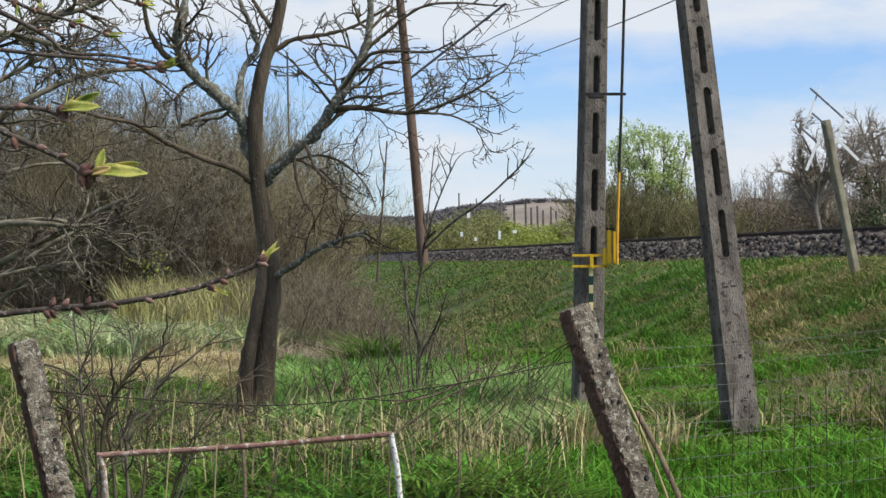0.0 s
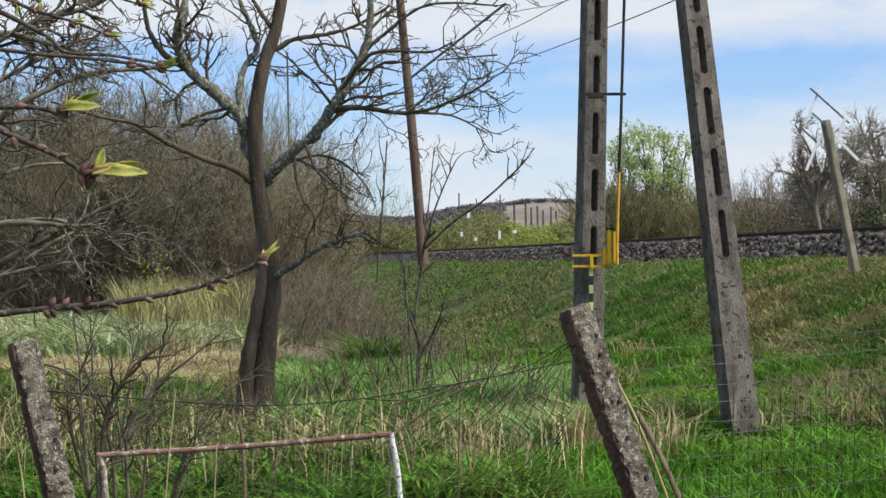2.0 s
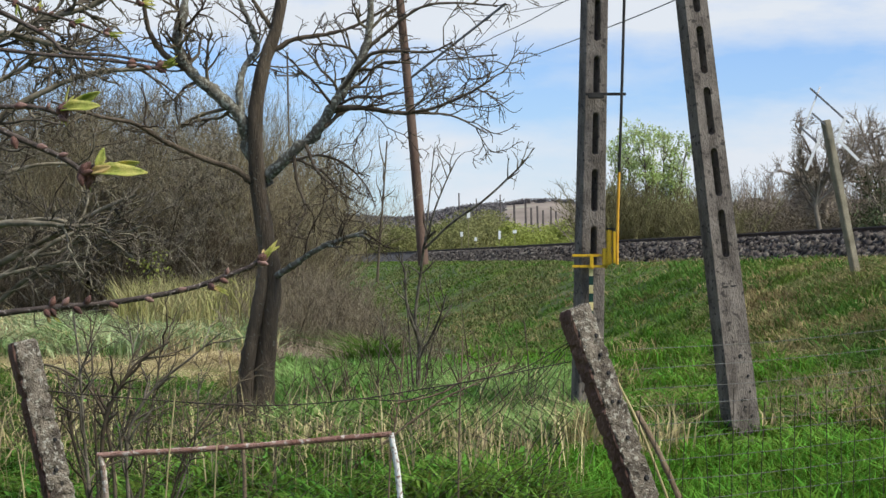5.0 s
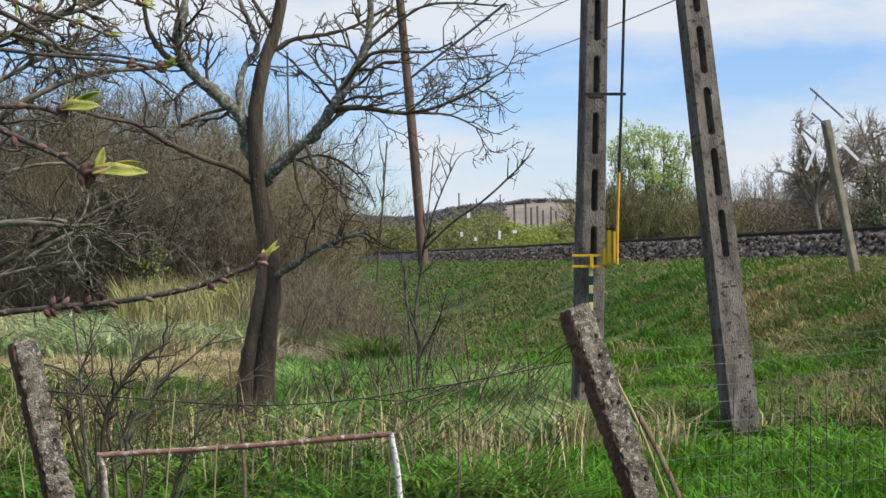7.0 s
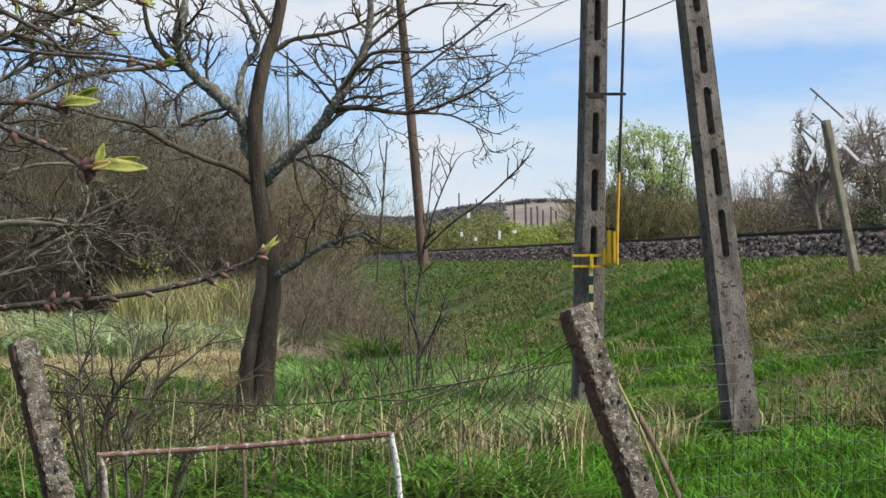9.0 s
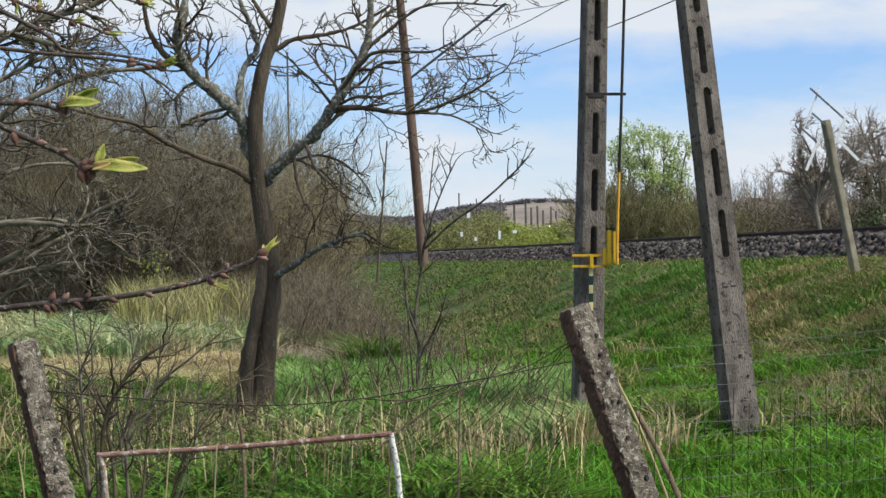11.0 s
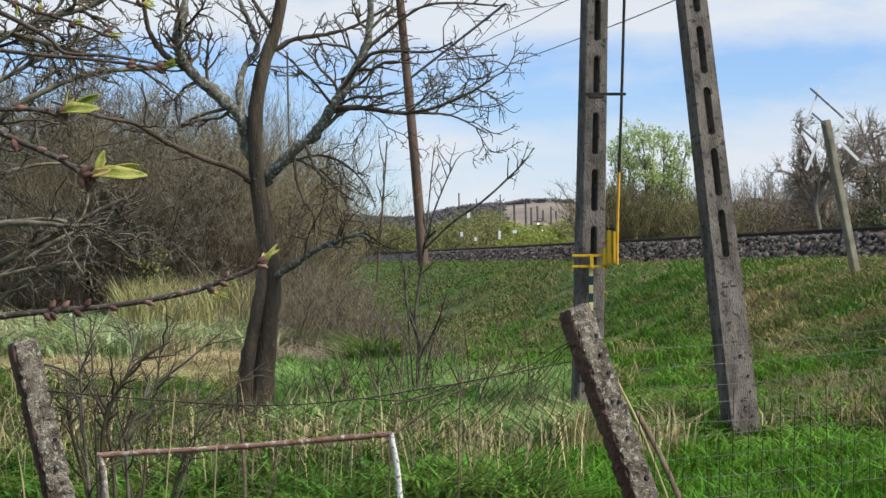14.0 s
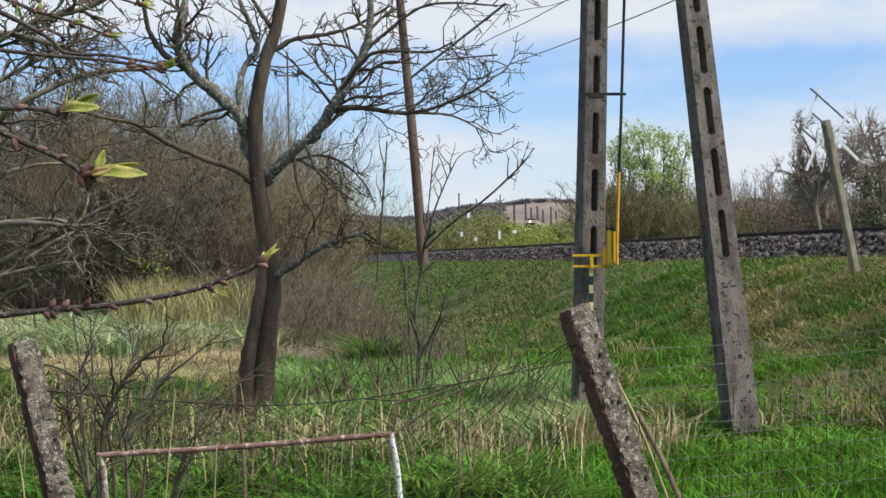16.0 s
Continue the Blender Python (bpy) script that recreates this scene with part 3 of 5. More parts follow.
rng = np.random.default_rng(121)
p = row_places(115, -0.245, -0.066, 42, 56)
high = np.interp(p[:, 0] / p[:, 1], (-0.23, -0.12, -0.09, -0.066), (5.7, 5.5, 5.0, 3.9))
thicket("bare_thicket", p, high * (1 + 0.09 * rng.normal(size=len(p))), M_THICKET, "dense leafless brown thicket of shrubs", 9, 14, 6, 0.016, 0.3, 0.0035)
p = row_places(60, -0.088, -0.050, 28, 44)
thicket("low_thicket", p, np.interp(p[:, 0] / p[:, 1], (-0.088, -0.05), (1.7, 0.85)) * (1 + 0.15 * rng.normal(size=len(p))), M_BRUSH, "low dry brown brushwood beside the embankment", 9, 11, 5, 0.010)
p = row_places(60, -0.058, -0.010, 24, 34)
thicket("bank_brushwood", p, 0.52 + 0.09 * rng.normal(size=len(p)), M_BRUSH, "thin dry brushwood at the foot of the bank", 8, 8, 4, 0.008, 0.1, 0.003)
p = row_places(60, -0.078, -0.046, 22.5, 27)
thicket("dead_brush", p, 0.46 + 0.08 * rng.normal(size=len(p)), M_DEADBRUSH, "heap of reddish brown dead brush", 9, 10, 5, 0.008, -0.05, 0.0045)
p = row_places(130, 0.085, 0.27, 92, 112)
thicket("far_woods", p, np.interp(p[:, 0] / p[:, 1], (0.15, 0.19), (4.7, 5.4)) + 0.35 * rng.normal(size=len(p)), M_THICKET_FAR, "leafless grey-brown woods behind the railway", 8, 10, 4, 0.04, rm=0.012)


def crooked_growth(name, places, height, material, label):
    """Wide crooked boughs of old fruit trees grown wild."""
    n = len(places)
    k = 9
    d = unit(rng.normal(size=(n * 5, 3)) * np.array([0.45, 0.4, 0]) + np.array([0, 0, 1.0]))
    p = np.repeat(places, 5, 0)
    h = np.repeat(height, 5) * rng.uniform(0.8, 1.2, n * 5)
    pts = np.empty((n * 5, k, 3))
    pts[:, 0] = p
    for j in range(1, k):
        d = unit(d + rng.normal(size=d.shape) * 0.22)
        p = p + d * (h / (k - 1))[:, None]
        pts[:, j] = p
    rad = 0.022 * rng.uniform(0.6, 1.4, len(pts))[:, None] * np.linspace(1, 0.25, k)[None]
    b, br = spawn(pts, rad, 12, 1.0, 50, 0.12, 0.20, 7, 0.40, 0.55, 0.006)
    c, cr = spawn(b, br, 6, 0.45, 45, 0.10, 0.22, 4, 0.6, 0.15, 0.0045)
    e, er = spawn(c, cr, 3, 0.22, 50, 0.05, 0.3, 2, 0.7, 0.2, 0.0045)
    return tagged(solid(name, tubes_mesh(name, [(pts, rad, 5), (b, br, 4), (c, cr, 3), (e, er, 3)]), material), label, "thicket", kind="stuff")


p = row_places(16, -0.25, -0.12, 41, 45)
crooked_growth("wild_fruit_boughs", p, np.interp(p[:, 0] / p[:, 1], (-0.23, -0.10), (6.4, 4.6)), M_BOUGH, "crooked grey boughs of overgrown fruit trees")


def leaf_stuff(name, centres, radii, per, size, material, label, cat="bushes"):
    n = len(centres)
    idx = np.repeat(np.arange(n), per)
    d = unit(rng.normal(size=(len(idx), 3))) * rng.random((len(idx), 1)) ** 0.5
    p = centres[idx] + d * radii[idx]
    return tagged(solid(name, leaves_mesh(name, p, size), material), label, cat, kind="stuff")


def clumps(n, x0, x1, y0, y1, z0, z1, r):
    y = rng.uniform(y0, y1, n)
    x = rng.uniform(x0, x1, n) * y
    z = rng.uniform(z0, z1, n)
    return np.stack([x, y, z], 1), r * rng.uniform(0.6, 1.4, (n, 1)) * np.array([[1.2, 1.2, 0.9]])


c, r = clumps(230, -0.06, 0.037, 210, 300, 0, 1.0, 2.0)
k = c[:, 0] / c[:, 1]
c[:, 2] *= np.interp(k, (-0.06, -0.012, 0.004, 0.016, 0.028, 0.037), (5.2, 5.0, 6.2, 7.6, 7.2, 4.8)) * c[:, 1] / 255
leaf_stuff("olive_bushes", c, r, 620, 0.17, M_LEAF_OLIVE, "olive green budding bushes beyond the track")
c, r = clumps(120, 0.034, 0.075, 190, 240, 0, 5.0, 1.2)
leaf_stuff("lime_bushes", c, r, 520, 0.13, M_LEAF_LIME, "bright lime green young bushes beyond the track")
p = row_places(48, 0.083, 0.145, 84, 91)
thicket("olive_shrubs", p, 3.9 + 0.4 * rng.normal(size=len(p)), M_LEAF_BUSH, "olive budding shrubs below the willow", 9, 10, 5, 0.03, rm=0.012)
c, r = clumps(22, 0.0625, 0.075, 178, 186, 0, 5.0, 0.8)
leaf_stuff("green_bushes", c, r, 400, 0.14, M_LEAF_LIME, "taller green bush beyond the track")
c, r = clumps(110, 0.142, 0.225, 90, 98, 0.5, 3.9, 0.9)
leaf_stuff("brown_undergrowth", c, r, 560, 0.042, M_BRUSH, "dull brown undergrowth behind the railway")
c, r = clumps(110, 0.085, 0.145, 88, 94, 0.5, 3.7, 0.8)
leaf_stuff("olive_undergrowth", c, r, 560, 0.042, M_LEAF_BUSH, "olive undergrowth behind the railway")
c, r = clumps(48, 0.222, 0.27, 86, 96, 0.5, 5.2, 0.9)
leaf_stuff("dark_bushes", c, r, 190, 0.085, M_LEAF_DARK, "dark evergreen bushes behind the railway")


k = np.array([(-5.75, 37.5, 0.95), (-5.55, 37.4, 1.25), (-5.9, 37.6, 1.45), (-5.62, 37.5, 1.62), (-3.95, 36.5, 0.9)])
leaf_stuff("budding_shrub", k, np.full((5, 3), 0.36), 60, 0.034, M_LEAF_LIME, "small yellow-green shrub coming into leaf")


def build_hill():
    """A long far ridge with fields and a wooded crest."""
    xs = np.linspace(-900, 900, 241)
    crest = 41 + 10 * smooth(-40, 70, xs) + 2.0 * np.sin(xs / 37) + 1.2 * np.sin(xs / 13 + 1)
    rows = [(1250, 0.0), (1400, 0.45), (1500, 0.85), (1560, 1.0), (1750, 0.9)]
    co = np.concatenate([np.stack([xs, np.full_like(xs, y), crest * f - 2], 1) for y, f in rows])
    w = len(xs)
    i = np.arange(len(rows) - 1)[:, None] * w + np.arange(w - 1)[None]
    q = np.stack([i, i + 1, i + w + 1, i + w], -1).reshape(-1, 4)
    tagged(solid("hill", fast_mesh("hill", co, q, True), M_HILL), "far bare brown hill with fields", "hill", kind="structure")
    n = 1500
    x = rng.uniform(-420, 420, n)
    z = np.interp(x, xs, crest) - 3 + rng.uniform(0, 2.0, n)
    x2 = rng.uniform(-420, 48, 900)
    y2 = rng.uniform(1440, 1545, 900)
    z2 = np.interp(x2, xs, crest) * np.interp(y2, [1400, 1500, 1560], [0.45, 0.85, 1.0])
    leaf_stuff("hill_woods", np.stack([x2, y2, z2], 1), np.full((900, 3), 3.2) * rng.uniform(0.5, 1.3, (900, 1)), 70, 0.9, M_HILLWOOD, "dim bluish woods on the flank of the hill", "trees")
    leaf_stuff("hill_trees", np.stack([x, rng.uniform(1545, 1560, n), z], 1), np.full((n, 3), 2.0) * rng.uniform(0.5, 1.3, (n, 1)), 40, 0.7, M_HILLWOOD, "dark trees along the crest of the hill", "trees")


rng = np.random.default_rng(103)
build_hill()


# ---- trees ----
def thing(name, label, category, group="", at=(0, 0, 0)):
    e = new(name)
    e.empty_display_size = 0.1
    e.location = at
    return tagged(e, label, category, group)


def build_tree():
    tree = thing("fruit_tree", "old leafless fruit tree with lichened crooked limbs", "tree")
    trunk = rod([(-1.696, 18.000, 0.069), (-1.686, 18.000, 0.440), (-1.643, 18.000, 0.890), (-1.601, 18.000, 1.314), (-1.670, 18.000, 1.792), (-1.739, 18.000, 2.269), (-1.760, 18.000, 2.852), (-1.686, 18.000, 3.329), (-1.569, 18.000, 3.700), (-1.489, 18.000, 4.177), (-1.418, 17.900, 4.689)], 0.104, 0.046, 40, 12, 0.04)
    trunk[1][0, :8] += np.linspace(0.02, 0, 8)
    part_mesh = tubes_mesh("trunk", [trunk])
    solid("trunk", part_mesh, M_BARK, tree)
    # the split lower stem
    solid("split_stem", tubes_mesh("split_stem", [rod([(-1.855, 17.900, 0.077), (-1.834, 17.900, 0.472), (-1.776, 17.900, 0.841), (-1.699, 17.920, 1.263), (-1.672, 17.970, 1.685)], 0.080, 0.05, 20, 9, 0.05)]), M_BARK, tree)
    limbs = [
        ([(-1.663, 18.100, 2.220), (-1.833, 18.100, 2.582), (-1.908, 18.000, 2.878), (-2.168, 18.000, 3.117), (-2.367, 17.900, 3.292), (-2.469, 17.800, 3.518), (-2.422, 17.800, 3.780), (-2.353, 17.800, 4.147)], 0.085, 0.06, M_BARK_PALE),
        ([(-1.898, 18.000, 2.841), (-1.908, 18.000, 3.090), (-1.876, 18.100, 3.339), (-1.763, 18.200, 3.537), (-1.844, 18.200, 3.778), (-1.988, 18.300, 4.114)], 0.05, 0.03, M_BARK_PALE),
        ([(-2.367, 17.900, 3.292), (-2.589, 17.800, 3.439), (-2.721, 17.700, 3.663), (-2.767, 17.600, 4.014)], 0.045, 0.025, M_BARK),
        ([(-1.633, 18.000, 2.322), (-1.392, 17.900, 2.538), (-1.181, 17.900, 2.712), (-1.017, 17.800, 2.968), (-0.902, 17.800, 3.151), (-0.729, 17.800, 3.466), (-0.676, 17.800, 3.780), (-0.692, 17.800, 4.147)], 0.075, 0.045, M_BARK_PALE),
        ([(-1.781, 18.000, 2.242), (-1.945, 17.900, 2.370), (-2.170, 17.800, 2.443), (-2.508, 17.600, 2.588), (-2.787, 17.400, 2.755), (-3.110, 17.200, 2.817), (-3.474, 17.000, 2.927)], 0.045, 0.016, M_BARK),
        ([(-1.601, 18.000, 1.357), (-1.384, 17.800, 1.474), (-1.135, 17.600, 1.630), (-0.948, 17.500, 1.706), (-0.697, 17.400, 1.782)], 0.046, 0.026, M_BARK_PALE),
        ([(-0.80, 17.45, 1.75), (-0.72, 17.4, 1.74), (-0.66, 17.4, 1.70)], 0.022, 0.012, M_BARK_PALE),
        ([(-1.06, 17.55, 1.665), (-0.97, 17.5, 1.64), (-0.90, 17.5, 1.66)], 0.018, 0.010, M_BARK_PALE),
        ([(-1.017, 17.800, 2.941), (-0.698, 17.700, 2.923), (-0.384, 17.600, 2.873), (-0.072, 17.500, 2.917), (0.236, 17.400, 3.037), (0.438, 17.300, 3.156)], 0.035, 0.012, M_BARK),
        ([(-1.095, 17.800, 2.758), (-0.864, 17.900, 2.949), (-0.551, 18.000, 2.915), (-0.235, 18.100, 2.912), (0.086, 18.200, 2.893), (0.420, 18.300, 2.734)], 0.03, 0.010, M_BARK),
        ([(-0.964, 17.800, 3.072), (-0.694, 17.600, 3.392), (-0.433, 17.500, 3.432), (-0.123, 17.400, 3.411), (0.082, 17.300, 3.487)], 0.03, 0.010, M_BARK),
        ([(-0.755, 17.800, 3.439), (-0.545, 17.800, 3.623), (-0.229, 17.700, 3.845), (0.083, 17.600, 3.884), (0.495, 17.500, 3.845)], 0.028, 0.010, M_BARK),
        ([(-1.633, 18.000, 3.461), (-1.399, 18.000, 3.594), (-1.081, 18.000, 3.647), (-0.816, 18.000, 3.726), (-0.498, 18.000, 3.912)], 0.035, 0.015, M_BARK),
        ([(-1.569, 18.000, 3.647), (-1.717, 18.000, 3.859), (-1.876, 18.000, 4.124)], 0.035, 0.02, M_BARK),
        ([(-1.286, 17.900, 2.607), (-1.167, 17.700, 2.360), (-1.005, 17.600, 2.200), (-0.819, 17.500, 2.067)], 0.025, 0.010, M_BARK),
        ([(-1.392, 17.900, 2.528), (-1.358, 17.800, 2.260), (-1.272, 17.700, 1.995), (-1.368, 17.600, 1.785)], 0.022, 0.008, M_BARK),
        ([(-1.43, 17.9, 2.44), (-1.16, 17.9, 2.50), (-0.92, 17.9, 2.42), (-0.72, 17.9, 2.22), (-0.63, 17.9, 2.02)], 0.020, 0.007, M_BARK),
        ([(-1.35, 17.9, 2.46), (-1.10, 17.8, 2.33), (-0.93, 17.8, 2.12), (-0.85, 17.8, 1.90)], 0.018, 0.006, M_BARK),
    ]
    for pts, r0, r1, m in limbs:
        s = rod(pts, r0 * 0.76, r1 * 0.72, 34, 8, 0.12)
        limb = solid("limb", tubes_mesh("limb", [s]), m, tree)
        span = float(np.linalg.norm(np.diff(s[0][0], axis=0), axis=1).sum())
        a, ar = spawn(s[0], s[1], max(4, int(span * 6)), min(0.80, 0.45 * span), 50, 0.05, 0.21, 9, 0.28, 0.25, 0.0066, (1, 0.6, 1))
        some = 3 if span < 1.5 else 5
        b, br = spawn(a, ar, some, 0.36, 52, 0.03, 0.30, 6, 0.6, 0.15, 0.0050)
        c, cr = spawn(b, br, some - 1, 0.14, 52, 0.03, 0.3, 4, 0.7, 0.2, 0.0040)
        tagged(solid("twig_growth", tubes_mesh("twig_growth", [(a, ar, 5), (b, br, 4), (c, cr, 3)]), M_TWIG, limb), kind="stuff")


rng = np.random.default_rng(104)
build_tree()


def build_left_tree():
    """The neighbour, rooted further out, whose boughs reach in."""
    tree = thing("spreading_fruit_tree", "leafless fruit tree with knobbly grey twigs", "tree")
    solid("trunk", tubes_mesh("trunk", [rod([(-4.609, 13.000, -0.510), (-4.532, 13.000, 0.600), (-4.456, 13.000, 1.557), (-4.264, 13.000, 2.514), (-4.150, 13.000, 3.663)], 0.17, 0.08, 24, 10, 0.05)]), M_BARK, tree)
    limbs = [
        ([(-4.494, 13.000, 0.983), (-3.767, 13.000, 1.213), (-3.181, 12.800, 1.368), (-2.760, 12.600, 1.574), (-2.444, 12.500, 1.721), (-2.205, 12.400, 1.847), (-1.970, 12.300, 1.935)], 0.05, 0.010),
        ([(-4.456, 13.000, 1.443), (-3.651, 12.600, 1.667), (-3.082, 12.400, 1.737), (-2.601, 12.200, 1.751), (-2.366, 12.100, 1.732), (-2.205, 12.000, 1.730)], 0.045, 0.009),
        ([(-4.456, 13.000, 0.600), (-3.709, 12.800, 0.840), (-3.057, 12.600, 1.148), (-2.739, 12.500, 1.371), (-2.498, 12.400, 1.482), (-2.315, 12.400, 1.500)], 0.04, 0.008),
        ([(-4.341, 13.000, 1.940), (-3.709, 12.800, 2.197), (-3.181, 12.800, 2.348), (-2.729, 12.800, 2.612), (-2.352, 12.800, 2.763), (-1.900, 12.800, 2.800)], 0.06, 0.012),
        ([(-4.264, 13.000, 2.323), (-3.690, 13.000, 2.706), (-3.154, 13.000, 2.936), (-2.771, 13.000, 3.127), (-2.389, 13.000, 3.242), (-2.082, 13.000, 3.433)], 0.06, 0.015),
        ([(-4.226, 13.000, 2.706), (-3.690, 13.000, 3.127), (-3.231, 13.000, 3.280), (-2.695, 13.000, 3.433)], 0.06, 0.02),
        ([(-4.264, 13.000, 2.514), (-3.438, 12.500, 2.807), (-2.936, 12.400, 2.979), (-2.550, 12.300, 2.913), (-2.278, 12.200, 2.829)], 0.05, 0.012),
        ([(-4.418, 13.000, 1.749), (-3.883, 13.400, 1.993), (-3.340, 13.600, 2.081), (-2.861, 13.800, 2.211), (-2.490, 14.000, 2.180)], 0.04, 0.009),
        ([(-4.303, 13.000, 2.132), (-3.883, 13.400, 2.546), (-3.380, 13.600, 2.681), (-2.942, 13.800, 2.943), (-2.655, 14.000, 3.128)], 0.05, 0.012),
        ([(-4.494, 13.0, 0.70), (-3.520, 12.8, 1.048), (-3.107, 12.5, 1.279), (-2.753, 12.4, 1.474), (-2.534, 12.4, 1.621), (-2.315, 12.4, 1.730), (-2.176, 12.4, 1.796)], 0.045, 0.009),
        ([(-4.456, 13.0, 1.20), (-3.455, 12.7, 1.650), (-3.009, 12.4, 1.708), (-2.753, 12.4, 1.763), (-2.534, 12.4, 1.781), (-2.351, 12.4, 1.730), (-2.132, 12.4, 1.628), (-2.001, 12.4, 1.526)], 0.036, 0.007),
        ([(-2.424, 12.4, 1.672), (-2.278, 12.4, 1.730), (-2.114, 12.4, 1.690), (-1.950, 12.4, 1.730)], 0.020, 0.007),
        ([(-2.826, 12.4, 1.423), (-2.644, 12.4, 1.467), (-2.461, 12.4, 1.482), (-2.286, 12.4, 1.493)], 0.020, 0.006),
        ([(-2.644, 12.4, 1.548), (-2.479, 12.4, 1.569), (-2.388, 12.4, 1.646), (-2.344, 12.4, 1.675)], 0.018, 0.006),
    ]
    for pts, r0, r1 in limbs:
        s = rod(pts, r0 * 0.62, r1, 30, 7, 0.13)
        limb = solid("limb", tubes_mesh("limb", [s]), M_BOUGH, tree)
        many = 13 if pts[-1][2] > 2.1 else 6 if len(pts) > 4 else 3
        a, ar = spawn(s[0], s[1], many, 0.62, 45, 0.05, 0.21, 10, 0.34, 0.30, 0.0052)
        b, br = spawn(a, ar, 6, 0.25, 52, 0.05, 0.26, 7, 0.7, 0.12, 0.0042)
        c, cr = spawn(b, br, 4, 0.09, 60, 0.05, 0.25, 4, 0.8, 0.2, 0.0034)
        tagged(solid("twig_growth", tubes_mesh("twig_growth", [(a, ar, 5), (b, br, 4), (c, cr, 3)]), M_TWIG_PALE, limb), kind="stuff")


rng = np.random.default_rng(105)
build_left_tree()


def sapling(pts, r0, r1, label, per=6, ln=0.35, material=M_TWIG, name="sapling", extra=()):
    t = thing(name, label, "shrub")
    s = rod(pts, r0, r1, 18, 6, 0.06)
    solid("stem", tubes_mesh("stem", [s]), material, t)
    sets = []
    for e, a0, a1 in extra:
        q = rod(e, a0, a1, 16, 5, 0.06)
        solid("branch", tubes_mesh("branch", [q]), material, t)
        sets.append(q)
    for q in [s] + sets:
        a, ar = spawn(q[0], q[1], per, ln, 38, 0.12, 0.2, 5, 0.5, 0.3, 0.003)
        b, br = spawn(a, ar, 2, ln * 0.4, 45, 0.1, 0.25, 4, 0.6, 0.3, 0.0025)
        tagged(solid("twig_growth", tubes_mesh("twig_growth", [(a, ar, 4), (b, br, 3)]), material, t), kind="stuff")
    return t


rng = np.random.default_rng(120)
sapling([(-0.227, 17.500, 0.083), (-0.216, 17.500, 0.701), (-0.253, 17.500, 1.010), (-0.201, 17.500, 1.423), (-0.164, 17.400, 1.679), (-0.071, 17.300, 1.780)], 0.019, 0.012, "bare grey sapling with ascending forked branches", 6, 0.35, M_TWIG_PALE, extra=[
    ([(-0.251, 17.400, 0.091), (-0.287, 17.400, 0.603), (-0.318, 17.400, 1.013), (-0.348, 17.400, 1.423)], 0.011, 0.005),
    ([(-0.184, 17.400, 0.091), (-0.143, 17.400, 0.552), (-0.061, 17.400, 0.860), (0.082, 17.400, 1.116)], 0.011, 0.004),
    ([(-0.277, 17.400, 0.091), (-0.410, 17.400, 0.501), (-0.512, 17.400, 0.757), (-0.564, 17.400, 1.013)], 0.010, 0.004),
    ([(-0.199, 17.300, 0.099), (-0.234, 17.300, 0.558), (-0.122, 17.300, 1.016), (-0.163, 17.300, 1.373)], 0.012, 0.005),
    ([(-0.164, 17.400, 1.628), (0.081, 17.200, 1.855), (0.330, 17.000, 2.026), (0.528, 16.900, 2.197), (0.698, 16.800, 2.366), (0.796, 16.800, 2.504)], 0.014, 0.006),
    ([(-0.164, 17.400, 1.679), (-0.071, 17.300, 1.984), (0.030, 17.200, 2.234), (0.122, 17.200, 2.427)], 0.011, 0.005),
    ([(-0.164, 17.400, 1.679), (-0.124, 17.500, 2.093), (-0.082, 17.500, 2.531)], 0.010, 0.004),
    ([(-0.227, 17.500, 0.804), (-0.328, 17.400, 1.116), (-0.348, 17.400, 1.423), (-0.430, 17.400, 1.577)], 0.016, 0.006),
    ([(-0.227, 17.500, 0.598), (-0.046, 17.400, 0.962), (0.031, 17.300, 1.220)], 0.014, 0.006)])
rng = np.random.default_rng(120)
sapling([(-1.025, 30.000, 1.191), (-0.989, 30.000, 1.898), (-0.936, 30.000, 2.516), (-0.875, 30.000, 3.399)], 0.025, 0.012, "slender bare sapling before the distance", 5, 0.7)
for (bx, by, bz), h in (((-0.54, 17, 0), 0.9), ((0.126, 16.5, 0), 0.8), ((0.70, 16.8, 0), 1.0), ((-0.68, 16, 0), 0.6), ((0.405, 16, 0), 0.7), ((-0.94, 16.5, 0), 0.6), ((-1.12, 17, 0), 0.55), ((0.27, 17.5, 0), 1.15), ((-0.3, 17.2, 0), 0.95)):
    sapling([(bx, by, bz), (bx + rng.normal() * 0.06, by, h * 0.5), (bx + rng.normal() * 0.14, by, h)], 0.010, 0.004, "thin bare brown seedling in the grass", 5, 0.28, name="seedling")


